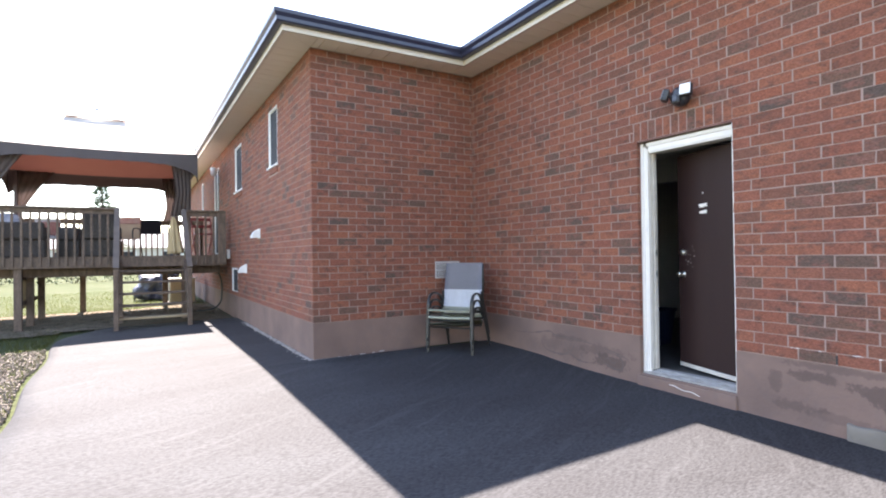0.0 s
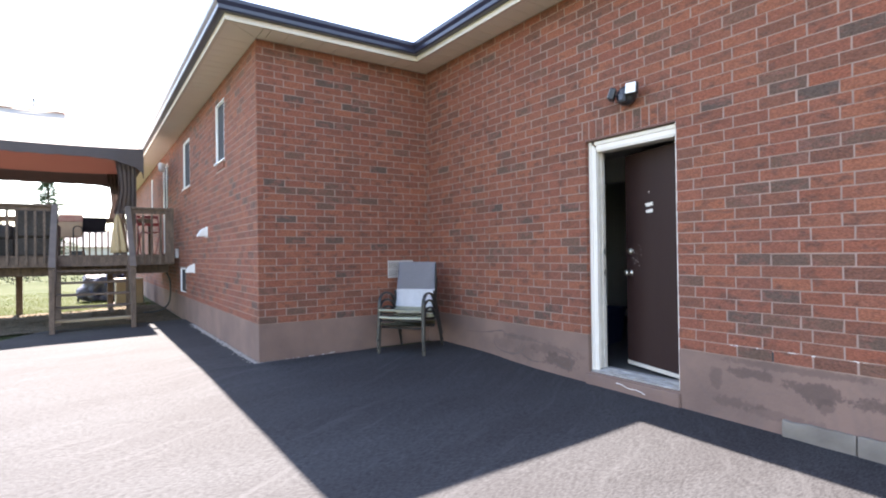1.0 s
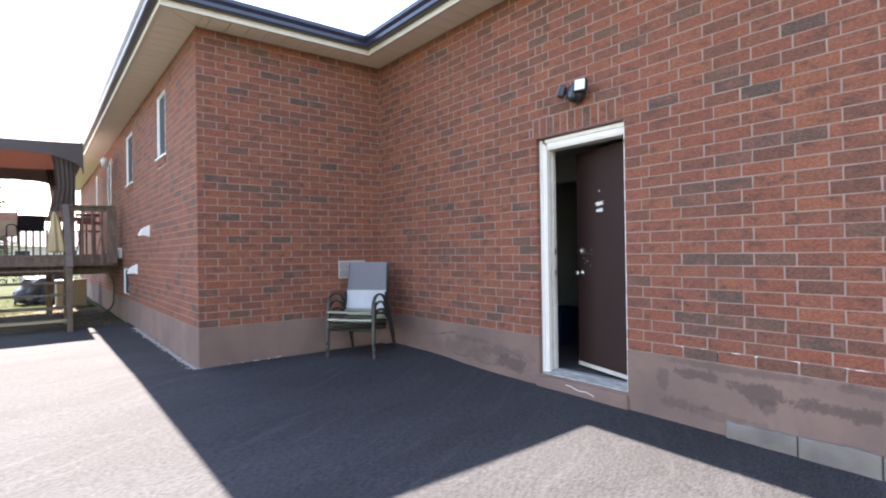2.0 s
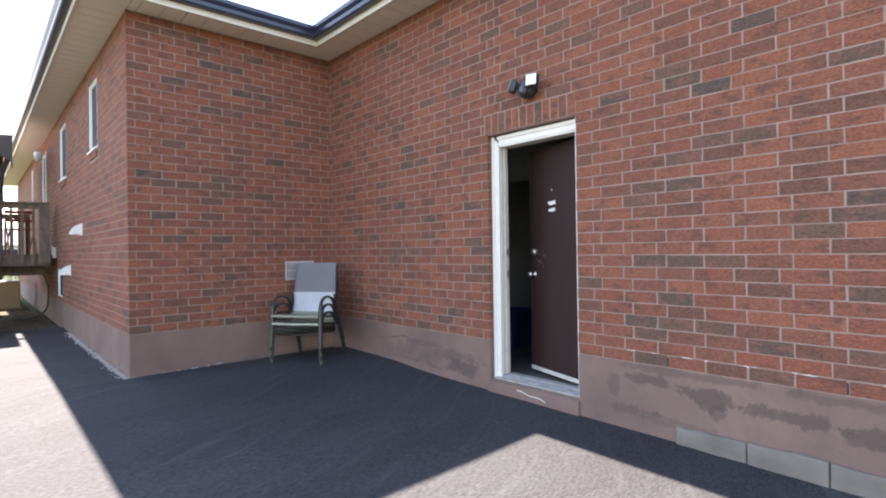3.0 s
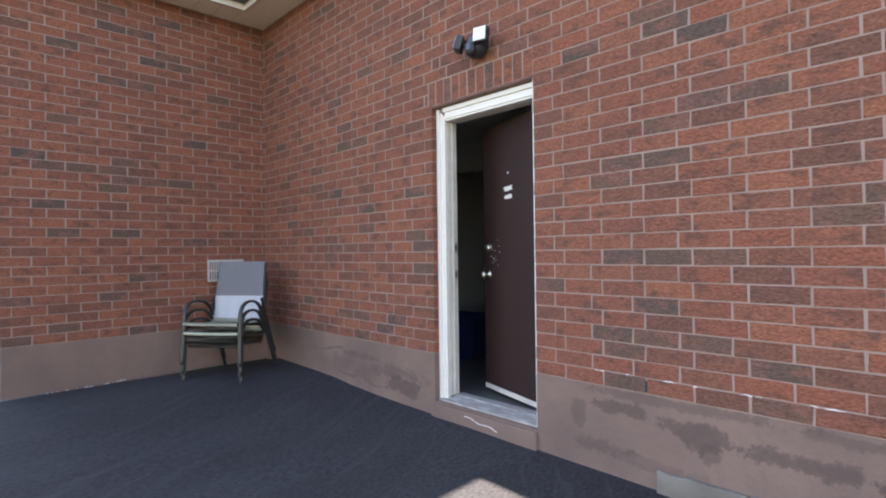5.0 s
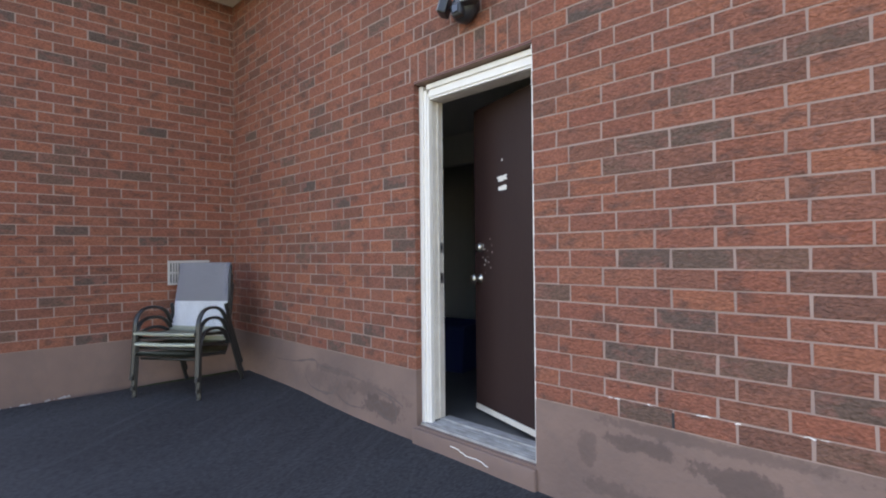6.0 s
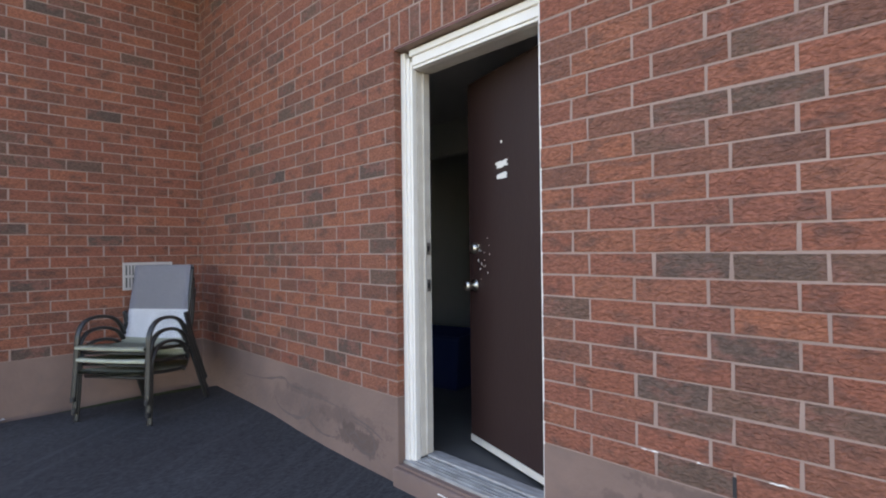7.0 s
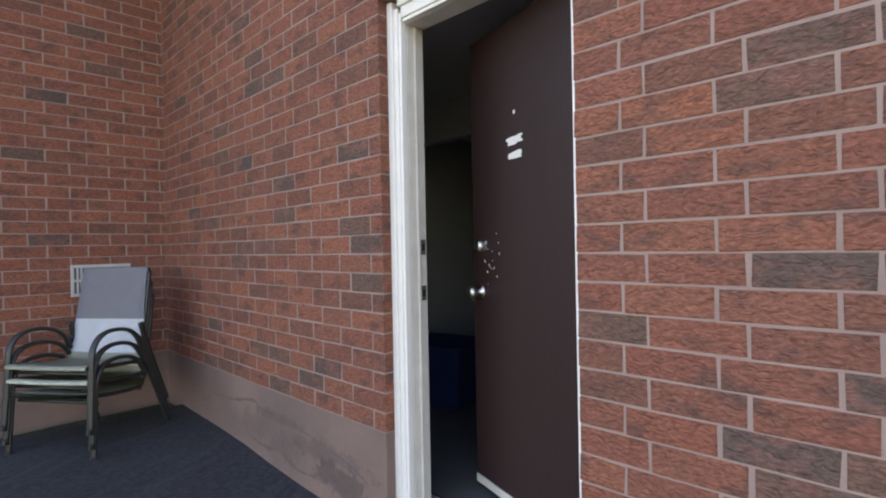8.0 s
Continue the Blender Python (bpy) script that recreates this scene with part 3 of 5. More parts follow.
part("door_stop", bx(X + 0.13, X + 0.142, Y1 - 0.084, Y1 - 0.073, 0.13, 2.134, 0.002), M_JAMB, door_frame)
for zz in (1.205, 1.01):
    sp = part("strike_plate", bx(X + 0.148, X + 0.178, Y1 - 0.0745, Y1 - 0.0722, zz - 0.032, zz + 0.032, 0.001), M_STEEL, door_frame, "worn brass strike plate")
    part("latch_hole", bx(X + 0.156, X + 0.170, Y1 - 0.0752, Y1 - 0.0747, zz - 0.014, zz + 0.014), M_BLACK, sp)
# beads of caulk between frame and brick
bm = bmesh.new()
rnd = random.Random(4)
pts = [(FX - 0.003 + rnd.uniform(-0.002, 0.002), Y0 + 0.001, 0.1 + 0.06 * i) for i in range(36)]
tube(bm, pts, 0.006, 0.006, Vector((0, 1, 0)), 6)
for k in range(25):
    z = Z0 + COURSE * k
    if z < 2.2:
        box(bm, X - 0.001, FX, Y0 - 0.001, Y0 + 0.006, z - 0.009, z + 0.001, 0.002)
part("caulk", bm, M_WHITE, door_frame, "bead of white caulk along the brick")
# sill
sill = thing("threshold", "weathered pale threshold with ridges and a flaking edge", "threshold", kind="structure")
bm = bx(X + 0.028, X + 0.24, Y0 + 0.006, Y1 - 0.006, 0.086, 0.104, 0.004)
part("sill_board", bm, M_SILL, sill)
for k in range(4):
    part("ridge", bx(X + 0.045 + 0.022 * k, X + 0.055 + 0.022 * k, Y0 + 0.018, Y1 - 0.074, 0.1045, 0.110 + 0.002 * k, 0.002), M_SILL, sill)
part("saddle", bx(X + 0.135, X + 0.215, Y0 + 0.018, Y1 - 0.074, 0.1045, 0.124, 0.006), M_SILL, sill)
# concrete ledge below
bm = bx(X - 0.026, X + 0.02, Y0 - 0.004, Y1 + 0.015, -0.25, 0.078, 0.012)
bmesh.ops.subdivide_edges(bm, edges=bm.edges[:], cuts=4, use_grid_fill=True)
for v in bm.verts:
    v.co += Vector((noise.noise(v.co * 9) * 0.008, 0, noise.noise(v.co * 7 + Vector((3, 1, 0))) * 0.007))
ledge = tagged(new("door_ledge", finish(bm, "door_ledge", M_PARGE, True)), "rough concrete ledge under the door with a drip of white paint", "ledge", kind="structure")
bm = bmesh.new()
tube(bm, [(X - 0.030 + 0.002 * math.sin(i * 1.7), 3.62 - 0.0125 * i, 0.048 - 0.0015 * i + 0.006 * math.sin(i * 0.45) + 0.004 * noise.noise((i * 0.9, 2, 5))) for i in range(24)], 0.0018, 0.0030, Vector((1, 0, 0)), 6)
part("paint_drip", bm, M_WHITE, ledge, "dried drip of white paint")

# the leaf, standing partly open into the house
ANG = 17.0
leaf = thing("door_leaf", "dark brown steel door standing partly open, scratched round its lock", "door", at=pose(X + 0.20, Y0 + 0.018, 0, 0, 0, -ANG))
LW, LT = 0.832, 0.044
part("panel", bx(0, LT, 0.004, LW, 0.165, 2.125, 0.003), M_DOOR, leaf)
# scuffed weather strip at the foot
bm = bx(-0.003, LT - 0.004, 0.004, LW, 0.128, 0.163, 0.002)
part("weather_strip", bm, M_JAMB, leaf, "flaking white weather strip")
def lathe(bm, prof, m, seg=20):
    rings = []
    for r, h in prof:
        rings.append([bm.verts.new(m @ Vector((-h, r * math.cos(2 * math.pi * j / seg), r * math.sin(2 * math.pi * j / seg)))) for j in range(seg)])
    for a, b in zip(rings, rings[1:]):
        for j in range(seg):
            bm.faces.new((a[j], a[(j + 1) % seg], b[(j + 1) % seg], b[j]))
    bm.faces.new(rings[-1])
    bm.faces.new(rings[0][::-1])
    return bm
bolt = part("deadbolt", lathe(bmesh.new(), [(0.031, 0), (0.031, 0.006), (0.026, 0.02), (0.022, 0.024), (0.012, 0.0245)], pose(0, LW - 0.068, 1.205)), M_CHROME, leaf, "polished deadbolt cylinder", True)
part("keyway", bx(-0.0262, -0.0247, LW - 0.0695, LW - 0.0665, 1.197, 1.213), M_BLACK, bolt)
part("door_knob", lathe(bmesh.new(), [(0.032, 0), (0.031, 0.006), (0.014, 0.009), (0.012, 0.03), (0.024, 0.036), (0.029, 0.05), (0.026, 0.062), (0.014, 0.068)], pose(0, LW - 0.068, 1.0)), M_CHROME, leaf, "polished round knob", True)
rnd = random.Random(11)
def flake(w, h, n=22):
    """An irregular thin flake of old paper or bare metal on the door's face."""
    bm = bmesh.new()
    ring = []
    for i in range(n):
        a = 2 * math.pi * i / n
        cx, cy = math.cos(a), math.sin(a)
        k = 1 / max(abs(cx), abs(cy)) * rnd.uniform(0.68, 1.05)
        ring.append((cx * k * w / 2, cy * k * h / 2))
    lo = [bm.verts.new((0, y, z)) for y, z in ring]
    hi = [bm.verts.new((-0.0012, y, z)) for y, z in ring]
    bm.faces.new(hi)
    for i in range(n):
        bm.faces.new((lo[i], lo[(i + 1) % n], hi[(i + 1) % n], hi[i]))
    return bm
def put_flake(y, z, w, h, tilt, name, label):
    bm = flake(w, h)
    bmesh.ops.transform(bm, matrix=pose(0, y, z, tilt), verts=bm.verts[:])
    part(name, bm, M_WHITE, leaf, label)
put_flake(0.49, 1.630, 0.120, 0.036, -3, "sticker", "torn remains of a white sticker")
put_flake(0.492, 1.570, 0.112, 0.031, -3, "sticker", "torn remains of a white sticker")
put_flake(0.49, 1.742, 0.014, 0.016, 0, "peephole", "small pale peephole rim")
for i in range(22):
    put_flake(LW - 0.10 - abs(rnd.gauss(0, 0.045)), rnd.gauss(1.18, 0.06), rnd.uniform(0.002, 0.006), rnd.uniform(0.003, 0.012), rnd.uniform(-30, 30), "paint_chip", "")
for z in (0.40, 1.15, 1.90):
    part("hinge", bx(-0.002, LT + 0.006, -0.012, 0.003, z - 0.05, z + 0.05, 0.002), M_STEEL, leaf)

# ---- the room behind the door ----
RZ = 2.40
room = [("floor_room", (X + 0.26, 9.0, 0.6, 6.3, -0.1, 0.10), M_DARKIN, "dark floor inside the house", "floor"),
        ("ceiling_room", (X + 0.26, 9.0, 0.6, 6.3, RZ, RZ + 0.08), M_INNER, "grey ceiling inside the house", "ceiling"),
        ("wall_room_a", (X + 0.26, 9.0, 0.5, 0.6, 0.1, RZ), M_INNER, "grey inside wall", "wall"),
        ("wall_room_b", (X + 0.26, 9.0, 6.3, 6.4, 0.1, RZ), M_INNER, "grey inside wall", "wall"),
        # walls c and e take a dark colour for the passage's lack of light
        ("wall_room_c", (9.0, 9.1, 0.5, 6.4, 0.1, RZ), M_DARKIN, "inside wall coloured dark for the unlit passage", "wall"),
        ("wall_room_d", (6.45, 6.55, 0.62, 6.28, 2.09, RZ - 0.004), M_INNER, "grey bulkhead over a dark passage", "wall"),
        ("wall_room_e", (6.45, 6.55, 0.62, 4.2, 0.104, 2.086), M_DARKIN, "added inside wall coloured dark for the unlit passage", "wall")]
for nm, b, m_, lab, cat in room:
    tagged(new(nm, finish(bx(*b), nm, m_)), lab, cat, kind="structure")
M_BLUE = mat("blue_plastic", (0.012, 0.024, 0.09), 0.5, vary=(0.014, 0.026, 0.075), scale=5, amount=0.4)
bin_ = thing("recycling_box", "blue plastic recycling box on the floor inside", "box", at=pose(6.05, 5.0, 0.1, 0, 0, 12))
bm = bmesh.new()
for t0, t1, z0, z1 in ((0.20, 0.235, 0, 0.42),):
    outer0 = [bm.verts.new((sx * t0, sy * t0 * 1.3, z0)) for sx, sy in ((-1, -1), (1, -1), (1, 1), (-1, 1))]
    outer1 = [bm.verts.new((sx * t1, sy * t1 * 1.3, z1)) for sx, sy in ((-1, -1), (1, -1), (1, 1), (-1, 1))]
    inner1 = [bm.verts.new((sx * (t1 - 0.006), sy * (t1 * 1.3 - 0.006), z1)) for sx, sy in ((-1, -1), (1, -1), (1, 1), (-1, 1))]
    inner0 = [bm.verts.new((sx * (t0 - 0.006), sy * (t0 * 1.3 - 0.006), z0 + 0.01)) for sx, sy in ((-1, -1), (1, -1), (1, 1), (-1, 1))]
    bm.faces.new(outer0[::-1])
    bm.faces.new(inner0)
    for i in range(4):
        j = (i + 1) % 4
        bm.faces.new((outer0[i], outer0[j], outer1[j], outer1[i]))
        bm.faces.new((outer1[i], outer1[j], inner1[j], inner1[i]))
        bm.faces.new((inner1[i], inner1[j], inner0[j], inner0[i]))
part("tub", bm, M_BLUE, bin_)
part("rim", box(box(box(bx(-0.25, 0.25, -0.32, -0.30, 0.40, 0.425, 0.004), -0.25, 0.25, 0.30, 0.32, 0.40, 0.425, 0.004), -0.25, -0.232, -0.299, 0.299, 0.40, 0.425, 0.004), 0.232, 0.25, -0.299, 0.299, 0.40, 0.425, 0.004), M_BLUE, bin_)

# ---- flood light over the door ----
lampm = thing("flood_light", "black twin-head outdoor flood light with a white lens", "wall lamp", at=pose(X, 3.45, 2.55))
part("back_plate", lathe(bmesh.new(), [(0.07, 0.0), (0.07, 0.012), (0.062, 0.025), (0.02, 0.026)], pose(0, 0, 0), 24), M_BLACK, lampm, "", True)
part("housing", lathe(bmesh.new(), [(0.082, 0.0265), (0.086, 0.05), (0.078, 0.085), (0.055, 0.105), (0.02, 0.112)], pose(0, -0.005, -0.015), 24), M_BLACK, lampm, "", True)
part("sensor", bx(-0.135, -0.09, -0.05, 0.025, -0.085, -0.005, 0.014), M_BLACK, lampm)
part("sensor_window", bx(-0.141, -0.1355, -0.036, 0.011, -0.068, -0.022, 0.004), mat("smoked_lens", (0.03, 0.03, 0.04), 0.1), lampm)
def lamp_head(m, lens):
    h = part("lamp_head", bx(-0.05, 0.0, -0.05, 0.05, -0.05, 0.05, 0.010, m), M_BLACK, lampm)
    part("lens", bx(-0.056, -0.0495, -0.044, 0.044, -0.044, 0.044, 0.003, m), lens, h)
    part("arm", tube(bmesh.new(), [m @ Vector((0.0, 0, 0)), m @ Vector((0.03, 0, -0.01)), Vector((-0.03, 0, -0.005))], 0.012, 0.012, Vector((0, 0, 1)), 8), M_BLACK, lampm)
M_LENS = mat("frosted_white_lens", (0.86, 0.86, 0.86), 0.3, vary=(0.8, 0.8, 0.8), scale=20, amount=0.3)
lamp_head(pose(-0.08, -0.09, 0.010, 0, 8, 14), M_LENS)
lamp_head(pose(-0.085, 0.085, 0.005, 0, 18, -58), mat("grey_lens", (0.22, 0.22, 0.23), 0.25))

# ---- foundation details ----
foot = thing("footing", "pale concrete footing ledge at the foot of the wall", "footing", kind="structure")
for i, (a, b) in enumerate(((1.868, 2.285), (1.462, 1.863), (0.62, 1.457), (-6.0, 0.615))):
    bm = bx(X - 0.028 - 0.005 * (i % 2), X + 0.02, a, b, -0.4, 0.062 + 0.003 * (i % 2), 0.010)
    bmesh.ops.subdivide_edges(bm, edges=bm.edges[:], cuts=7, use_grid_fill=True)
    for v in bm.verts:
        v.co += Vector((noise.noise(v.co * 6) * 0.008, 0, noise.noise(v.co * 11) * 0.018 if v.co.z > 0 else 0))
    part("concrete_block", bm, M_FOOT, foot, smooth=True)
M_STAIN = mat("damp_render", (0.115, 0.08, 0.07), 0.95, vary=(0.145, 0.10, 0.086), scale=8, amount=0.8, bump=0.3, bump_scale=40)
def trowel_line(pts, seed, wide=0.016):
    """A meandering raised trowel ridge, darker with damp."""
    P = smooth_path([(0, y, z) for y, z in pts], 8)
    bm = bmesh.new()
    A, B = [], []
    for i, p in enumerate(P):
        d = P[min(i + 1, len(P) - 1)] - P[max(i - 1, 0)]
        nrm = Vector((0, -d.z, d.y)).normalized()
        k = wide * (0.35 + 0.9 * abs(noise.noise((i * 0.23, seed, 2)))) * math.sin(math.pi * (0.08 + 0.84 * i / (len(P) - 1)))
        j = 0.006 * noise.noise((i * 0.6, seed, 0))
        A.append(bm.verts.new((X + f_in - 0.0014, p.y + nrm.y * k + j, p.z + nrm.z * k + j)))
        B.append(bm.verts.new((X + f_in - 0.0014, p.y - nrm.y * k + j, p.z - nrm.z * k)))
    for i in range(len(P) - 1):
        bm.faces.new((A[i], A[i + 1], B[i + 1], B[i]))
    part("trowel_ridge", bm, M_STAIN, bpy.data.objects["foundation_door"])
for i, pts in enumerate((((5.85, 0.26), (5.5, 0.28), (5.2, 0.33), (5.1, 0.30), (4.8, 0.29), (4.5, 0.27)), ((5.35, 0.22), (5.25, 0.12), (5.0, 0.10), (4.85, 0.16), (4.8, 0.24)), ((4.95, 0.24), (4.85, 0.12), (4.7, 0.07), (4.55, 0.08)),
                         ((4.5, 0.27), (4.45, 0.15), (4.3, 0.08), (4.2, 0.07), (4.15, 0.12), (4.2, 0.20), (4.35, 0.22)), ((4.38, 0.25), (4.2, 0.22), (4.08, 0.18)), ((4.4, 0.13), (4.34, 0.16), (4.28, 0.12), (4.22, 0.15)))):
    trowel_line(pts, i)

# ---- stacked garden chairs ----
def garden_chair(at, label):
    ch = thing("garden_chair", label, "chair", "stack of garden chairs", at=at)
    H, HB = 0.279, 0.244                     # half widths at the arms and at the top of the back
    for s in (-1, 1):
        x = s * H
        arm = smooth_path([(x * 1.03, -0.040, 0.0), (x * 1.01, -0.022, 0.22), (x, -0.012, 0.38), (x, -0.002, 0.46), (x, 0.040, 0.525), (x * 0.99, 0.115, 0.556), (x * 0.98, 0.22, 0.555), (x * 0.965, 0.31, 0.525), (x * 0.955, 0.37, 0.465), (x * 0.95, 0.395, 0.40)], 4)
        part("front_leg_and_arm", tube(bmesh.new(), arm, 0.021, 0.0125, Vector((1, 0, 0)), 10), M_TUBE, ch, "", True)
        part("rear_leg", tube(bmesh.new(), smooth_path([(x * 1.0, 0.60, 0.035), (x * 0.99, 0.53, 0.20), (x * 0.965, 0.455, 0.39), (x * 0.945, 0.42, 0.50), (x * 0.93, 0.40, 0.57)], 4), 0.013, 0.021, Vector((1, 0, 0)), 10), M_TUBE, ch, "", True)
        xi = s * (H - 0.024)
        xb = s * HB
        part("side_rail", tube(bmesh.new(), smooth_path([(xi, -0.012, 0.370), (xi, 0.15, 0.347), (xi * 0.99, 0.34, 0.332), (xi * 0.97, 0.405, 0.360), (xi * 0.96, 0.44, 0.49), (xb * 1.02, 0.475, 0.70), (xb, 0.512, 0.902)], 5), 0.011, 0.013, Vector((1, 0, 0)), 10), M_TUBE, ch, "", True)
        part("foot_cap", tube(bmesh.new(), [(x * 1.03, -0.040, -0.002), (x * 1.03, -0.038, 0.03)], 0.0155, 0.023, Vector((1, 0, 0)), 10), M_BLACK, ch)
        part("foot_cap", tube(bmesh.new(), [(x * 1.0, 0.601, 0.030), (x * 1.0, 0.59, 0.06)], 0.0155, 0.023, Vector((1, 0, 0)), 10), M_BLACK, ch)
    for y, z, w in ((0.02, 0.327, H), (0.37, 0.317, H - 0.01), (0.511, 0.889, HB + 0.012)):
        part("cross_bar", tube(bmesh.new(), [(-w + 0.012, y, z), (w - 0.012, y, z)], 0.011, 0.011, Vector((0, 1, 0)), 8), M_TUBE, ch, "", True)
    # the sling, one cloth in three colours, wrapped over the front edge
    prof = smooth_path([(0, -0.038, 0.359), (0, -0.045, 0.367), (0, -0.038, 0.378), (0, 0.01, 0.381), (0, 0.15, 0.360), (0, 0.32, 0.344), (0, 0.385, 0.362), (0, 0.418, 0.48), (0, 0.446, 0.65), (0, 0.457, 0.715), (0, 0.493, 0.902), (0, 0.506, 0.919), (0, 0.524, 0.918), (0, 0.529, 0.894)], 5)
    bm = bmesh.new()
    rows = []
    for p in prof:
        row = []
        W = (H - 0.012) + (HB - H + 0.010) * min(max((p.z - 0.38) / 0.4, 0), 1)
        for k in range(9):
            u = -1 + 2 * k / 8
            sag = 0.007 * (1 - u * u)
            d = Vector((0, 0.6 * sag, -sag)) if p.z < 0.40 else Vector((0, sag, 0))
            row.append(bm.verts.new(Vector((u * W, p.y, p.z)) + d))
        rows.append(row)
    for a, b in zip(rows, rows[1:]):
        for j in range(8):
            f = bm.faces.new((a[j], a[j + 1], b[j + 1], b[j]))
            c = f.calc_center_median()
            f.material_index = 2 if c.z < 0.382 else (1 if c.z < 0.580 else 0)
    bmesh.ops.solidify(bm, geom=bm.faces[:], thickness=0.004)
    part("sling", bm, [M_GREYF, M_WHITEF, M_GREENF], ch, "sling of grey, white and sage green mesh cloth", True)
    return ch
CH = math.degrees(math.atan2(-0.747, 0.664))
base = Matrix.Translation((4.288, 6.287, ground_z(3.9, 5.95) - 0.030)) @ pose(0, 0, 0, 0, 0, CH - 5.7) @ pose(0, -0.5, 0)
first = garden_chair(base, "black metal garden chair with striped sling, lowest of a stack")
for i, lab in ((1, "black metal garden chair with striped sling, stacked on another"), (2, "black metal garden chair, grey and white back, topmost of a stack")):
    c = copy_thing(first, base @ pose(0, -0.010 * i, 0.085 * i))
    c["label"] = lab

# ---- vent grille on the alcove wall ----
vent = thing("vent_grille", "white metal wall vent grille with upright slots", "vent", at=pose(4.09, Y, 0.90))
VW, VH = 0.375, 0.225
M_VENT = mat("dull_white_metal", (0.50, 0.46, 0.44), 0.5, vary=(0.42, 0.38, 0.36), scale=12, amount=0.5)
part("backing", bx(0.012, VW - 0.012, -0.006, -0.001, 0.012, VH - 0.012), mat("vent_dark", (0.10, 0.10, 0.10), 0.7), vent)
for b in ((0, VW, -0.016, 0, 0, 0.022), (0, VW, -0.016, 0, VH - 0.022, VH), (0, 0.02, -0.016, 0, 0.0225, VH - 0.0225), (VW - 0.02, VW, -0.016, 0, 0.0225, VH - 0.0225), (0.0205, VW - 0.0205, -0.015, -0.0062, VH / 2 - 0.01, VH / 2 + 0.01)):
    part("frame", bx(*b, 0.003), M_VENT, vent)
for r in range(2):
    z = 0.0225 if r == 0 else VH / 2 + 0.0105
    for k in range(14):
        u = 0.034 + k * 0.0235
        part("slat", bx(u, u + 0.012, -0.014, -0.0062, z, z + VH / 2 - 0.0335), M_VENT, vent)

# ---- windows and fittings on the long wall ----
M_FRAME = mat("white_vinyl", (0.82, 0.82, 0.82), 0.35, vary=(0.76, 0.76, 0.76), scale=6, amount=0.3)
def window(i, y0, y1, z0, z1, bars=1, sill=True):
    w = thing("window_%d" % i, "white vinyl window with dark glass in the brick wall", "window", kind="structure")
    xo = XL + 0.016
    t = 0.03
    for b in ((XL + 0.002, xo, y0, y0 + 0.02, z0, z1), (XL + 0.002, xo, y1 - 0.02, y1, z0, z1), (XL + 0.002, xo, y0 + 0.02, y1 - 0.02, z0, z0 + 0.02), (XL + 0.002, xo, y0 + 0.02, y1 - 0.02, z1 - 0.02, z1)):
        part("reveal", bx(*b, 0.002), M_FRAME, w)
    part("window_frame", box(box(box(bx(xo, xo + 0.08, y0, y0 + t, z0, z1, 0.004), xo, xo + 0.08, y1 - t, y1, z0, z1, 0.004), xo, xo + 0.08, y0 + t, y1 - t, z0, z0 + t, 0.004), xo, xo + 0.08, y0 + t, y1 - t, z1 - t, z1, 0.004), M_FRAME, w)
    n = bars + 1
    for k in range(n):
        a, b = y0 + t + (y1 - y0 - 2 * t) * k / n, y0 + t + (y1 - y0 - 2 * t) * (k + 1) / n
        part("pane", bx(xo + 0.012, xo + 0.018, a + 0.004, b - 0.004, z0 + t + 0.002, z1 - t - 0.002), M_GLASS, w)
        if k:
            part("mullion", bx(xo + 0.004, xo + 0.06, a - 0.02, a + 0.02, z0 + t, z1 - t, 0.003), M_FRAME, w)
    if sill:
        part("window_sill", bx(XL - 0.03, XL + 0.1, y0 - 0.02, y1 + 0.02, z0 - 0.028, z0 - 0.002, 0.006), M_FRAME, w)
        for k in range(int((y1 - y0) / COURSE)):
            part("brick", bx(XL - 0.012, XL + 0.06, y0 + k * COURSE + 0.005, y0 + (k + 1) * COURSE - 0.005, z0 - 0.12, z0 - 0.03, 0.004), M_RED, w)
    part("blind_room", bx(XL + 0.26, XL + 0.9, y0 - 0.1, y1 + 0.1, z0 - 0.1, z1 + 0.1), M_DARKIN, w)
for i, (a, b, c, d) in enumerate(WINDOWS):
    window(i + 1, a, b, c, d, bars=1 if i == 2 else 0, sill=i in (0, 1))
def vent_hood(y, z, s=0.15):
    h = thing("vent_hood", "white plastic exhaust hood on the brick wall", "vent hood", "exhaust hoods", at=pose(XL, y, z))
    part("flange", bx(-0.012, 0.0, -s * 0.6, s * 0.6, -s * 0.55, s * 0.55, 0.003), M_FRAME, h)
    bm = bmesh.new()
    prof = [(-0.0125, 0.07), (-0.05, 0.062), (-0.10, 0.02), (-0.135, -0.05), (-0.135, -0.07), (-0.0125, -0.07)]
    L = [bm.verts.new((a, -s / 2, b)) for a, b in prof]
    R = [bm.verts.new((a, s / 2, b)) for a, b in prof]
    bm.faces.new(L)
    bm.faces.new(R[::-1])
    for j in range(len(prof)):
        k = (j + 1) % len(prof)
        bm.faces.new((L[j], L[k], R[k], R[j]))
    part("cowl", bm, M_FRAME, h)
vent_hood(9.72, 1.60)
vent_hood(10.93, 1.00)
wl = thing("wall_lantern", "clear glass and chrome wall lantern by the patio door", "wall lamp", at=pose(XL, 14.15, 3.28))
part("bracket", tube(bmesh.new(), [(0, 0, 0), (-0.08, 0, 0.03), (-0.15, 0, 0)], 0.012, 0.012, Vector((0, 1, 0)), 8), M_CHROME, wl)
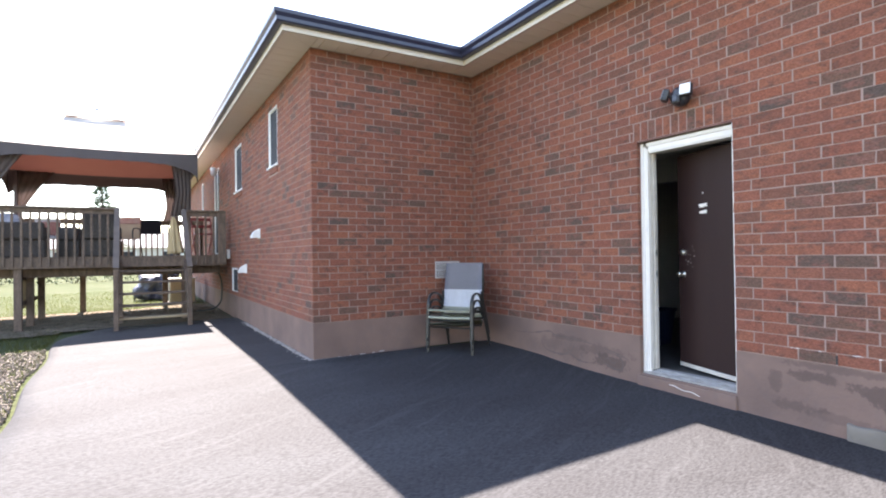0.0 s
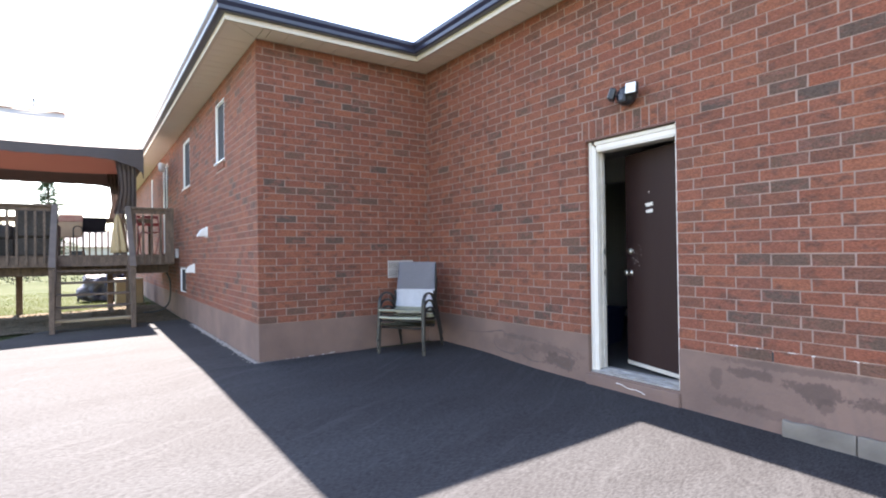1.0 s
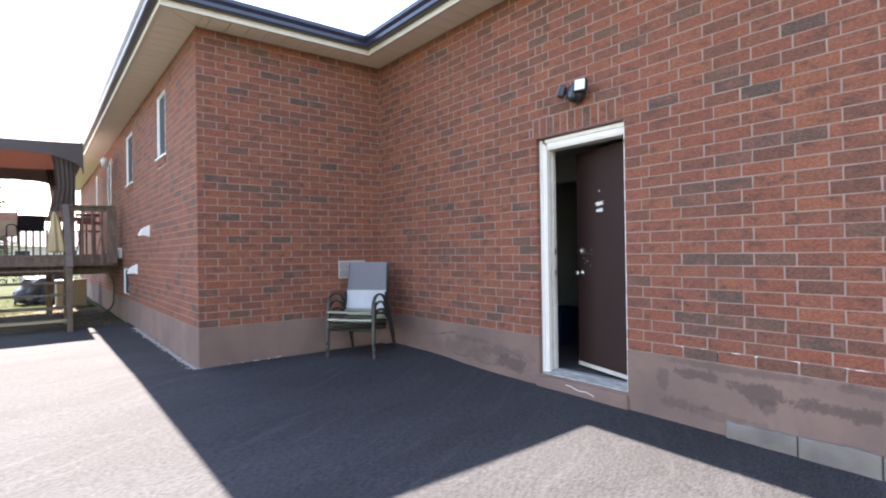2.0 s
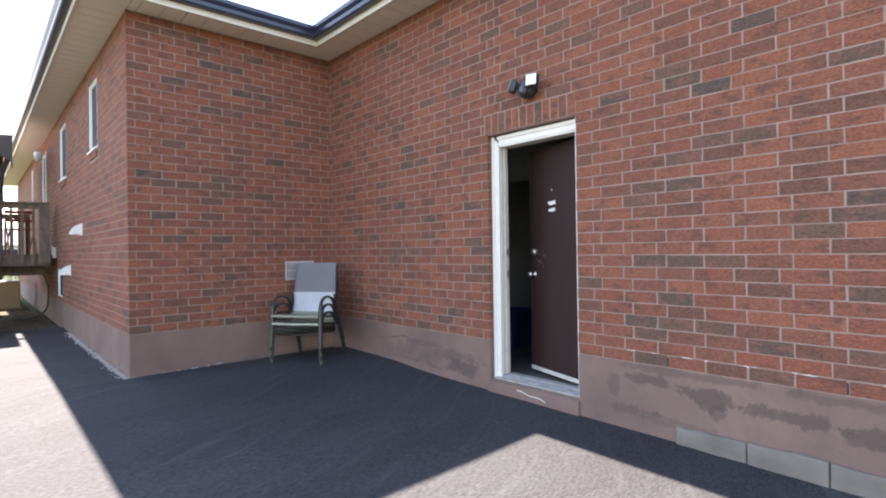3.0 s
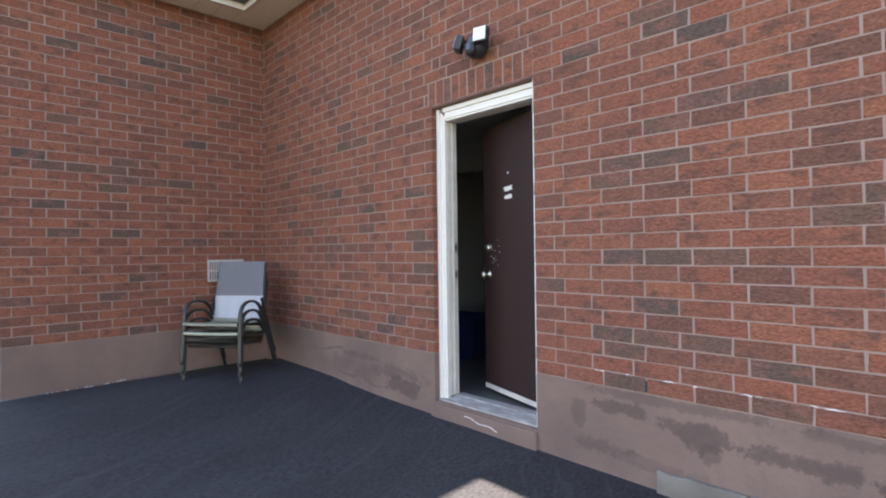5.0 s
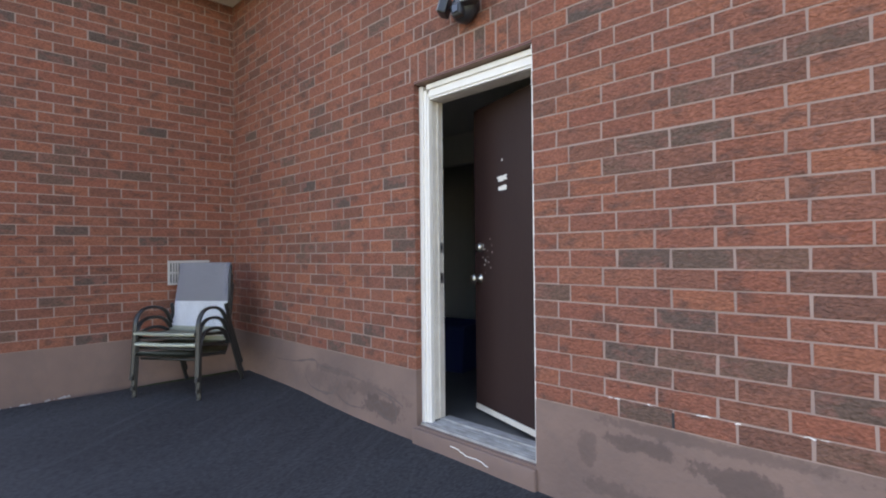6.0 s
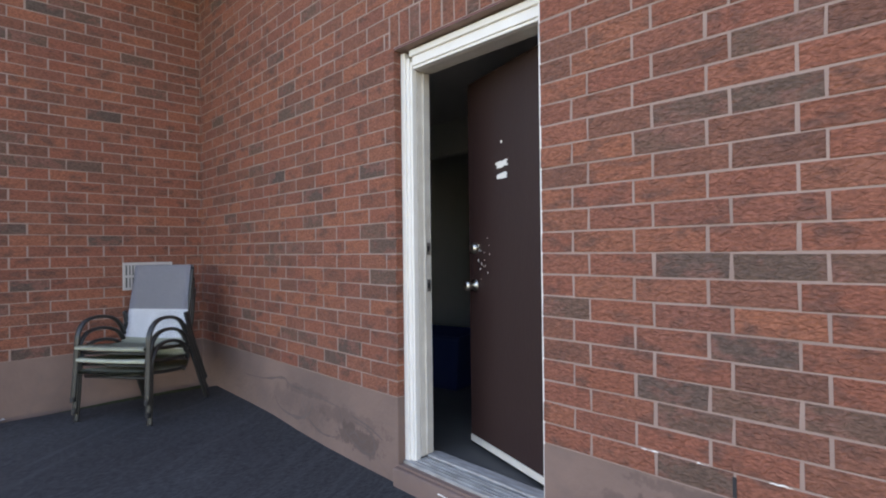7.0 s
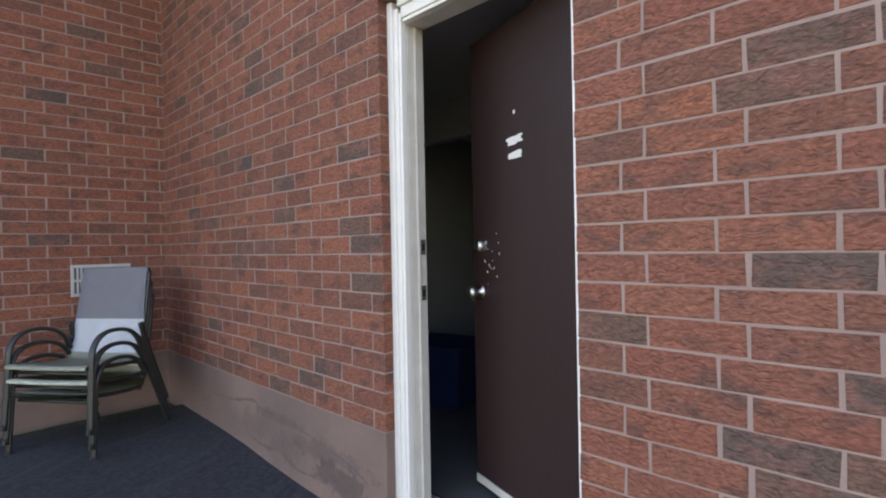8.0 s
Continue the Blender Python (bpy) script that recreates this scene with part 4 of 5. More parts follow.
part("shade", lathe(bmesh.new(), [(0.03, -0.1), (0.07, -0.06), (0.075, 0.06), (0.05, 0.1)], pose(-0.15, 0, -0.03, 0, 90, 0), 10), mat("lantern_glass", (0.7, 0.7, 0.7), 0.15), wl, "", True)
sb = thing("meter_box", "small white box on the brick wall", "junction box", at=pose(XL, 12.83, 1.29))
part("housing", bx(-0.06, 0, -0.06, 0.06, -0.1, 0.1, 0.01), M_FRAME, sb)


# ---- raised deck ----
DZ, DF, DB = 1.27, 12.72, 16.35
deck = thing("deck", "weathered brown wooden deck raised on posts", "deck")
nb = int((DB - DF) / 0.145)
for k in range(nb):
    part("deck_board", bx(-4.6, 2.36, DF + 0.145 * k, DF + 0.145 * k + 0.139, DZ - 0.035, DZ, 0.003), M_WOOD, deck)
part("rim_board", bx(-4.6, 2.36, DF - 0.04, DF - 0.002, 1.055, DZ - 0.036, 0.004), M_WOOD, deck)
part("rim_board", bx(-4.6, 2.36, DB - 0.05, DB - 0.01, 1.055, DZ - 0.036, 0.004), M_WOOD, deck)
for k in range(17):
    part("joist", bx(-4.5 + 0.42 * k, -4.46 + 0.42 * k, DF, DB - 0.055, 1.07, DZ - 0.037), M_WOOD, deck)
part("beam", bx(-4.5, 1.9, DB - 0.25, DB - 0.16, 0.86, 1.05, 0.004), M_WOOD2, deck, "pale wooden beam under the deck")
part("beam", bx(-4.5, 2.3, DF + 0.45, DF + 0.53, 0.88, 1.053, 0.004), M_WOOD, deck)
for x_, y_ in ((-1.17, 12.80), (-1.10, 13.6), (-1.08, 14.9), (-0.42, DB - 0.2), (0.40, 12.80), (1.56, 12.80), (-2.7, 12.80), (-4.4, 12.80), (-2.6, DB - 0.2), (1.35, DB - 0.2), (-4.4, DB - 0.2)):
    part("post", bx(x_ - 0.06, x_ + 0.06, y_ - 0.06, y_ + 0.06, ground_z(x_, y_) - 0.15, 0.88 if y_ > 15 else 1.054, 0.006), M_WOOD, deck)

lattice = thing("slat_panel", "pale weathered slat panel fixed between the posts below the deck", "panel", at=pose(-1.21, 0, 0))
for k in range(11):
    y_ = 12.9 + 0.19 * k
    part("slat", bx(-0.012, 0.012, y_, y_ + 0.09, 0.28 + 0.012 * noise.noise((k * 1.7, 0, 1)), 0.93, 0.003), M_WOOD2, lattice)
for z_ in (0.36, 0.84):
    part("rail", bx(0.013, 0.05, 12.87, 15.0, z_, z_ + 0.08, 0.004), M_WOOD, lattice)

def railing(x0, x1, y_, out):
    r = thing("railing", "weathered wooden deck railing with square balusters", "railing", "deck railings")
    part("top_rail", bx(x0, x1, y_ - 0.07, y_ + 0.07, 2.165, 2.205, 0.006), M_WOOD, r)
    part("upper_rail", bx(x0, x1, y_ - 0.02, y_ + 0.018, 2.08, 2.163, 0.004), M_WOOD, r)
    n = max(2, int((x1 - x0) / 0.13))
    for k in range(n):
        x = x0 + (k + 0.5) * (x1 - x0) / n
        part("baluster", bx(x - 0.019, x + 0.019, y_ + out * 0.04 - 0.019, y_ + out * 0.04 + 0.019, 1.10, 2.078, 0.003), M_WOOD, r)
    for x in (x0 + 0.045, x1 - 0.045):
        part("post", bx(x - 0.045, x + 0.045, y_ + 0.021, y_ + 0.11, DZ + 0.001, 2.163, 0.005), M_WOOD, r)
    return r
railing(-4.6, 0.42, DF - 0.02, -1)
railing(1.56, 2.34, DF - 0.02, -1)
railing(-4.6, 2.30, DB + 0.0, 1)
scr = thing("privacy_board", "wide dark wooden end board of the deck railing", "board", at=pose(2.18, DF - 0.1, 0))
part("board", bx(0, 0.16, 0, 0.035, 1.10, 2.16, 0.004), M_WOOD, scr)

stair = thing("deck_stairs", "open wooden stairs with slanting handrails up to the deck", "stairs")
SX0, SX1, SY = 0.40, 1.52, 11.45
for sx in (SX0 - 0.04, SX1):
    g = ground_z(sx, SY)
    bm = bmesh.new()
    pr = [(SY + 0.02, g), (SY + 0.22, g), (DF - 0.045, 0.98), (DF - 0.045, 1.23), (DF - 0.12, 1.23), (SY + 0.02, 0.22)]
    a = [bm.verts.new((sx, y_, z_)) for y_, z_ in pr]
    b = [bm.verts.new((sx + 0.04, y_, z_)) for y_, z_ in pr]
    bm.faces.new(a)
    bm.faces.new(b[::-1])
    for j in range(6):
        bm.faces.new((a[j], a[(j + 1) % 6], b[(j + 1) % 6], b[j]))
    part("stringer", bm, M_WOOD, stair)
    part("newel_post", bx(sx - 0.025, sx + 0.055, SY - 0.085, SY + 0.008, g - 0.03, 1.03, 0.006), M_WOOD, stair)
    m = Matrix.Translation((sx, SY - 0.06, 1.05)) @ pose(0, 0, 0, math.degrees(math.atan2(2.20 - 1.05, DF - SY + 0.0)))
    L = math.hypot(1.15, DF - SY)
    part("handrail", bx(-0.03, 0.065, 0.0, L, -0.018, 0.02, 0.005, m), mat("grey_wood", (0.155, 0.118, 0.095), 0.8, vary=(0.105, 0.08, 0.066), scale=6, amount=0.5), stair, "grey weathered handrail board")
for k in range(5):
    f = (k + 0.5) / 5
    y_, z_ = SY + 0.05 + (DF - SY - 0.25) * k / 4.6, 0.17 + 0.205 * k
    part("tread", bx(SX0 + 0.002, SX1 - 0.002, y_, y_ + 0.26, z_ - 0.036, z_, 0.005), M_WOOD2 if k == 0 else M_WOOD, stair)

# ---- gazebo on the deck ----
M_CURTAIN = mat("brown_curtain", (0.20, 0.158, 0.145), 0.9, vary=(0.165, 0.13, 0.12), scale=4, amount=0.4)
canvas_glow(M_CURTAIN, (0.14, 0.105, 0.095), 0.15)
gz = thing("gazebo", "beige soft-top gazebo with dark trim and tied-back curtains", "gazebo")
GX, GY, GH, GE = -0.04, 14.75, 1.87, 3.40
def canopy(bm, half, z0, top_half, z1, sag, n=12):
    ring = []
    for i in range(n + 1):
        t = i / n
        h = half + (top_half - half) * t
        z = z0 + (z1 - z0) * t - sag * math.sin(math.pi * t)
        row = []
        for sx, sy, dx, dy in ((-1, -1, 1, 0), (1, -1, 0, 1), (1, 1, -1, 0), (-1, 1, 0, -1)):
            for k in range(8):
                f = k / 8
                x, y = GX + h * (sx + 2 * dx * f), GY + h * (sy + 2 * dy * f)
                row.append(bm.verts.new((x, y, z + 0.05 * (1 - t) * (abs(2 * f - 1) ** 2 - 1) * (1 if i else 1))))
        ring.append(row)
    for a, b in zip(ring, ring[1:]):
        for j in range(32):
            bm.faces.new((a[j], a[(j + 1) % 32], b[(j + 1) % 32], b[j]))
    return bm
part("canopy", canopy(bmesh.new(), GH, GE, 0.5, 4.26, 0.07), M_CANOPY, gz, "beige canvas roof", True)
part("lining", canopy(bmesh.new(), GH - 0.03, GE - 0.025, 0.52, 4.22, 0.07), M_LINING, gz, "rust red canopy lining", True)
part("upper_canopy", canopy(bmesh.new(), 0.56, 4.272, 0.02, 4.50, 0.02, 4), M_CANOPY, gz, "", True)
part("vent_trim", box(box(bx(GX - 0.55, GX + 0.55, GY - 0.555, GY - 0.545, 4.25, 4.27), GX - 0.58, GX + 0.58, GY + 0.575, GY + 0.585, 4.25, 4.27), GX - 0.585, GX - 0.58, GY - 0.57, GY + 0.57, 4.25, 4.27), M_TRIM, gz)
part("finial", lathe(bmesh.new(), [(0.012, 0), (0.012, 0.05), (0.03, 0.08), (0.022, 0.11), (0.004, 0.15)], pose(GX, GY, 4.49, 0, 90, 0), 10), M_TRIM, gz)
for sx, sy, dx, dy in ((-1, -1, 1, 0), (1, -1, 0, 1), (1, 1, -1, 0), (-1, 1, 0, -1)):
    bm = bmesh.new()
    top, bot = [], []
    for k in range(25):
        f = k / 24
        x, y = GX + GH * (sx + 2 * dx * f) * 1.002, GY + GH * (sy + 2 * dy * f) * 1.002
        e = abs(2 * f - 1)
        zt = GE + 0.05 * (e ** 2 - 1) + 0.006
        top.append(bm.verts.new((x, y, zt)))
        bot.append(bm.verts.new((x, y, zt - (0.19 if sy < 0 and dx else 0.30) - 0.30 * e ** 5 - 0.008 * math.sin(k * 2.4))))
    inw = Vector((-dy * (1 if sx > 0 else -1) * abs(dy), (1 if sy < 0 else -1) * abs(dx), 0)) * 0.012
    top2, bot2 = [bm.verts.new(v.co + inw) for v in top], [bm.verts.new(v.co + inw) for v in bot]
    for j in range(24):
        bm.faces.new((top[j], top[j + 1], bot[j + 1], bot[j]))
        bm.faces.new((bot2[j], bot2[j + 1], top2[j + 1], top2[j]))
        bm.faces.new((bot[j], bot[j + 1], bot2[j + 1], bot2[j]))
        bm.faces.new((top2[j], top2[j + 1], top[j + 1], top[j]))
    part("valance", bm, M_TRIM, gz, "charcoal canvas valance")
for sx in (-1, 1):
    for sy in (-1, 1):
        px_, py_ = GX + sx * 1.70, GY + sy * 1.70
        part("post", bx(px_ - 0.035, px_ + 0.035, py_ - 0.035, py_ + 0.035, DZ + 0.001, GE - 0.06, 0.006), M_TRIM, gz)
        # tied-back curtain, gathered to the post
        bm = bmesh.new()
        rows = []
        wide = 0.80 if sx < 0 else 0.40
        for i in range(15):
            t = i / 14
            z = 3.34 - t * (1.25 if sx > 0 else 1.75)
            tie = 0.14 if sx < 0 else 0.30
            pinch = tie + (wide - tie) * (abs(t - 0.62) / 0.62) ** 1.3 if t < 0.62 else tie + 0.10 * (t - 0.62) / 0.38
            row = []
            for k in range(21):
                f = k / 20
                row.append(bm.verts.new((px_ - sx * (f * pinch - 0.05), py_ + 0.05 * sy + 0.028 * math.sin(f * 30) * (0.6 + pinch), z)))
            rows.append(row)
        for a, b in zip(rows, rows[1:]):
            for j in range(20):
                bm.faces.new((a[j], a[j + 1], b[j + 1], b[j]))
        bmesh.ops.solidify(bm, geom=bm.faces[:], thickness=0.004)
        part("curtain", bm, M_CURTAIN, gz, "tied-back brown curtain", True)

# ---- things on the deck ----
def wicker_chair(at, w, h, label, name="wicker_chair"):
    c = thing(name, label, "chair", at=at)
    part("seat_base", bx(-w / 2, w / 2, -0.35, 0.33, 0.0, 0.34, 0.03), M_WICKER, c)
    part("backrest", bx(-w / 2 + 0.02, w / 2 - 0.02, 0.26, 0.38, 0.341, h, 0.04), M_WICKER, c)
    for s in (-1, 1):
        part("armrest", bx(s * (w / 2 - 0.05) - 0.05, s * (w / 2 - 0.05) + 0.05, -0.34, 0.255, 0.342, 0.60, 0.03), M_WICKER, c)
    part("cushion", bx(-w / 2 + 0.11, w / 2 - 0.11, -0.33, 0.25, 0.345, 0.45, 0.04), M_GREYF, c)
wicker_chair(pose(-1.32, 13.75, DZ, 0, 0, 182), 0.95, 0.68, "dark brown wicker sofa seen from behind on the deck", "wicker_sofa")
wicker_chair(pose(0.10, 13.35, DZ, 0, 0, 175), 0.62, 0.90, "dark wicker armchair with a tall back on the deck")
wicker_chair(pose(-0.42, 14.3, DZ, 0, 0, 160), 0.42, 0.62, "low dark wicker seat on the deck")
sc = thing("sling_chair", "tan and red sling chair with black arms on the deck", "chair", at=pose(0.46, 14.9, DZ, 0, 0, -20))
M_TAN = mat("tan_cloth", (0.45, 0.33, 0.23), 0.85, vary=(0.38, 0.27, 0.19), scale=6, amount=0.4)
M_REDC = mat("red_cloth", (0.38, 0.13, 0.11), 0.85, vary=(0.45, 0.3, 0.26), scale=6, amount=0.4)
part("seat", bx(-0.24, 0.24, -0.25, 0.2, 0.40, 0.43, 0.01), M_TAN, sc)
part("backrest", bx(-0.24, 0.24, 0, 0.03, 0.42, 0.78, 0.01, pose(0, 0.18, 0, -10)), M_TAN, sc)
part("headrest", bx(-0.24, 0.24, 0, 0.03, 0.785, 0.95, 0.01, pose(0, 0.18, 0, -10)), M_REDC, sc)
for s in (-1, 1):
    part("side_frame", tube(bmesh.new(), smooth_path([(s * 0.27, -0.22, 0), (s * 0.27, -0.24, 0.4), (s * 0.27, -0.2, 0.62), (s * 0.27, 0.2, 0.62), (s * 0.27, 0.25, 0.3), (s * 0.27, 0.36, 0)], 4), 0.014, 0.014, Vector((1, 0, 0)), 8), M_TUBE, sc, "", True)
# a white patio chair with a red cushion, and a pillow on the sofa
wc = thing("patio_chair", "white patio chair with a red cushion on the deck", "chair", at=pose(-0.86, 14.95, DZ, 0, 0, 25))
M_WPL = mat("white_resin", (0.62, 0.61, 0.60), 0.5, vary=(0.55, 0.54, 0.53), scale=5, amount=0.4)
for sx in (-0.22, 0.22):
    for sy in (-0.2, 0.2):
        part("leg", tube(bmesh.new(), [(sx * 1.1, sy * 1.15, 0), (sx, sy, 0.42)], 0.02, 0.016, Vector((1, 0, 0)), 8), M_WPL, wc)
    part("armrest", tube(bmesh.new(), smooth_path([(sx * 1.15, -0.2, 0.42), (sx * 1.2, -0.2, 0.62), (sx * 1.2, 0.1, 0.64), (sx * 1.1, 0.22, 0.60)], 4), 0.025, 0.014, Vector((1, 0, 0)), 8), M_WPL, wc, "", True)
part("seat", bx(-0.25, 0.25, -0.24, 0.22, 0.40, 0.43, 0.01), M_WPL, wc)
part("backrest", bx(-0.24, 0.24, 0, 0.025, 0.43, 0.88, 0.012, pose(0, 0.19, 0, -9)), M_WPL, wc)
part("cushion", bx(-0.21, 0.21, -0.05, -0.004, 0.50, 0.80, 0.02, pose(0, 0.19, 0, -9)), M_REDC, wc, "faded red cushion")
pil = thing("throw_pillow", "pale grey throw pillow leaning on the wicker sofa", "pillow", at=pose(-1.52, 13.86, DZ + 0.455, 14, 0, 182))
bm = bmesh.new()
bmesh.ops.create_icosphere(bm, subdivisions=3, radius=1.0)
for v in bm.verts:
    d = v.co.copy()
    q = max(abs(d.x), abs(d.z)) ** 0.5
    v.co = Vector((0.23 * d.x / max(q, 0.3), 0.075 * d.y, 0.22 + 0.22 * d.z / max(q, 0.3)))
part("cover", bm, mat("pale_pillow", (0.48, 0.48, 0.52), 0.9, vary=(0.30, 0.30, 0.34), scale=9, amount=0.9), pil, "", True)
M_NAVY = mat("navy_towel", (0.02, 0.022, 0.035), 0.95, vary=(0.03, 0.03, 0.045), scale=10, amount=0.5)
tw = thing("towel", "dark navy towel hung over the far railing", "towel", at=pose(0.98, DB, 0))
bm = bmesh.new()
prof = [(-0.078, 1.84), (-0.076, 2.0), (-0.077, 2.15), (-0.075, 2.213), (0.0, 2.216), (0.075, 2.213), (0.077, 2.1), (0.079, 1.95)]
rows = [[bm.verts.new((-0.3 + 0.6 * k / 12, y_ + (0.006 * math.sin(k * 1.1) * (1 if y_ > 0 else -1) if abs(y_) > 0.05 else 0) - (0.008 if y_ < 0 else -0.008), z_)) for k in range(13)] for y_, z_ in prof]
for a, b in zip(rows, rows[1:]):
    for j in range(12):
        bm.faces.new((a[j], a[j + 1], b[j + 1], b[j]))
bmesh.ops.solidify(bm, geom=bm.faces[:], thickness=0.006)
part("cloth", bm, M_NAVY, tw, "", True)
um = thing("folded_umbrella", "closed cream patio umbrella standing on the deck", "umbrella", at=pose(1.43, 13.35, DZ, 3, -3, 0))
bm = bmesh.new()
rings = []
for i in range(12):
    t = i / 11
    r_ = 0.125 * (1 - t) ** 0.7 + 0.018
    rings.append([bm.verts.new((r_ * (1 + 0.25 * math.sin(6 * a_)) * math.cos(a_), r_ * (1 + 0.25 * math.sin(6 * a_)) * math.sin(a_), 0.05 + 0.78 * t)) for a_ in [2 * math.pi * j / 36 for j in range(36)]])
for a, b in zip(rings, rings[1:]):
    for j in range(36):
        bm.faces.new((a[j], a[(j + 1) % 36], b[(j + 1) % 36], b[j]))
bm.faces.new(rings[0][::-1])
bm.faces.new(rings[-1])
part("canopy", bm, mat("cream_cloth", (0.62, 0.47, 0.27), 0.9, vary=(0.54, 0.40, 0.23), scale=8, amount=0.4), um, "", True)
part("pole", tube(bmesh.new(), [(0, 0, 0), (0, 0, 0.9)], 0.018, 0.018, Vector((1, 0, 0)), 8), M_STEEL, um)
rc = thing("folding_chair", "red metal folding chair behind the railing", "chair", at=pose(1.95, 13.3, DZ, 0, 0, 10))
M_REDM = mat("red_metal", (0.25, 0.03, 0.035), 0.4, vary=(0.2, 0.03, 0.03), scale=8, amount=0.4)
for s in (-1, 1):
    part("leg", tube(bmesh.new(), [(s * 0.2, -0.2, 0), (s * 0.2, 0.12, 0.82)], 0.011, 0.011, Vector((1, 0, 0)), 6), M_REDM, rc)
    part("leg", tube(bmesh.new(), [(s * 0.18, 0.22, 0), (s * 0.18, -0.15, 0.46)], 0.011, 0.011, Vector((1, 0, 0)), 6), M_REDM, rc)
part("seat", bx(-0.19, 0.19, -0.2, 0.14, 0.45, 0.47, 0.008), M_REDM, rc)
for z_ in (0.6, 0.76):
    part("back_slat", bx(-0.2, 0.2, 0.02 + (z_ - 0.6) * 0.4, 0.04 + (z_ - 0.6) * 0.4, z_, z_ + 0.06, 0.006), M_REDM, rc)

# ---- beneath and behind the deck ----
tp = thing("covered_mower", "machine under a crumpled blue and grey tarpaulin on the lawn", "tarpaulin", at=pose(1.28, 19.3, ground_z(1.28, 19.3) - 0.03))
bm = bmesh.new()
bmesh.ops.create_icosphere(bm, subdivisions=4, radius=1.0)
for v in bm.verts:
    d = v.co.copy()
    # a slanting handle end, a flat deck and sharp hanging folds
    k = 1 + 0.30 * noise.noise(d * 1.9 + Vector((4, 2, 1))) + 0.10 * abs(noise.noise(d * 6)) + 0.05 * math.sin(9 * math.atan2(d.y, d.x))
    box_ = 1 / max(abs(d.x), abs(d.y), abs(d.z)) ** 0.6
    v.co = Vector((d.x * 0.56 * k * box_ + 0.12 * d.z, d.y * 0.42 * k * box_, max(0.0, 0.40 + d.z * (0.42 + 0.10 * d.x) * k * box_)))
part("tarpaulin", bm, mat("blue_grey_tarp", (0.022, 0.038, 0.11), 0.5, vary=(0.085, 0.085, 0.09), scale=3.5, amount=1.0, bump=0.4, bump_scale=14), tp)
part("wheel", tube(bmesh.new(), [(-0.64, -0.1, 0.10), (-0.58, -0.1, 0.10)], 0.10, 0.10, Vector((0, 1, 0)), 16), M_BLACK, tp)
ac = thing("utility_box", "beige metal air conditioner cabinet beside the house", "air conditioner", at=pose(1.82, 17.3, ground_z(1.82, 17.3) - 0.03))
M_BEIGE = mat("beige_metal", (0.36, 0.30, 0.22), 0.6, vary=(0.31, 0.26, 0.19), scale=4, amount=0.4)
part("cabinet", bx(-0.32, 0.32, -0.32, 0.32, 0.03, 0.66, 0.03), M_BEIGE, ac)
part("base", bx(-0.36, 0.36, -0.36, 0.36, 0.0, 0.029), M_FOOT, ac)
for k in range(8):
    part("louvre", bx(-0.27, 0.27, -0.328, -0.3205, 0.10 + 0.06 * k, 0.125 + 0.06 * k, 0.002), M_BEIGE, ac)
part("lid", bx(-0.335, 0.335, -0.335, 0.335, 0.661, 0.69, 0.012), M_BEIGE, ac)
hs_ = thing("garden_hose", "black cable looping from the deck down the brick wall", "hose")
part("hose", tube(bmesh.new(), smooth_path([(2.1, 13.9, 1.04), (2.28, 13.8, 0.95), (2.39, 13.75, 0.7), (2.40, 13.75, 0.4), (2.36, 13.75, 0.18), (2.2, 13.8, 0.04 + ground_z(2.2, 13.8)), (1.9, 14.0, ground_z(1.9, 14.0))], 6), 0.018, 0.018, Vector((0, 1, 0)), 8), M_BLACK, hs_, "", True)
# ---- soil, stones and grass by the driveway ----
bm = bmesh.new()
vs = {}
for i in range(34):
    for j in range(26):
        x, y = -6.2 + 0.26 * i, 11.6 + 0.2 * j
        vs[i, j] = bm.verts.new((x, y, ground_z(x, y) - 0.012 + 0.02 * noise.noise((x * 2, y * 2, 7))))
for i in range(33):
    for j in range(25):
        c = (vs[i, j].co + vs[i + 1, j + 1].co) / 2
        edge = 0.5 * noise.noise((c.x * 0.8, c.y * 0.8, 2))
        if c.y < 16.1 + edge and c.y > (11.9 if c.x > -0.5 else 11.75) + edge * 0.3 and c.x < 2.42:
            bm.faces.new((vs[i, j], vs[i + 1, j], vs[i + 1, j + 1], vs[i, j + 1]))
tagged(new("ground_soil", finish(bm, "ground_soil", M_SOIL, True)), "bare brown soil and mulch beneath the deck", "soil", kind="structure")
def scatter(name, label, cat, n, where, shape, material, seed):
    r = random.Random(seed)
    V, F = [], []
    for _ in range(n):
        x, y = where(r)
        if x is None:
            continue
        shape(r, x, y, ground_z(x, y), V, F)
    me = bpy.data.meshes.new(name)
    me.from_pydata(V, [], F)
    me.materials.append(material)
    return tagged(new(name, me), label, cat, kind="stuff")
def chip(r, x, y, z, V, F):
    a, s = r.uniform(0, 6.28), r.uniform(0.006, 0.018)
    o = len(V)
    h = r.uniform(0.004, 0.014)
    for k in range(5):
        b = a + k * 1.2566 + r.uniform(-0.3, 0.3)
        V.append((x + s * math.cos(b) * r.uniform(0.7, 1.2), y + s * math.sin(b) * r.uniform(0.7, 1.2), z - 0.03))
    for k in range(5):
        v = V[o + k]
        V.append((v[0] * 0.85 + x * 0.15, v[1] * 0.85 + y * 0.15, z - 0.022 + h + r.uniform(0, 0.015)))
    F.append(tuple(range(o + 5, o + 10)))
    for k in range(5):
        F.append((o + k, o + (k + 1) % 5, o + 5 + (k + 1) % 5, o + 5 + k))
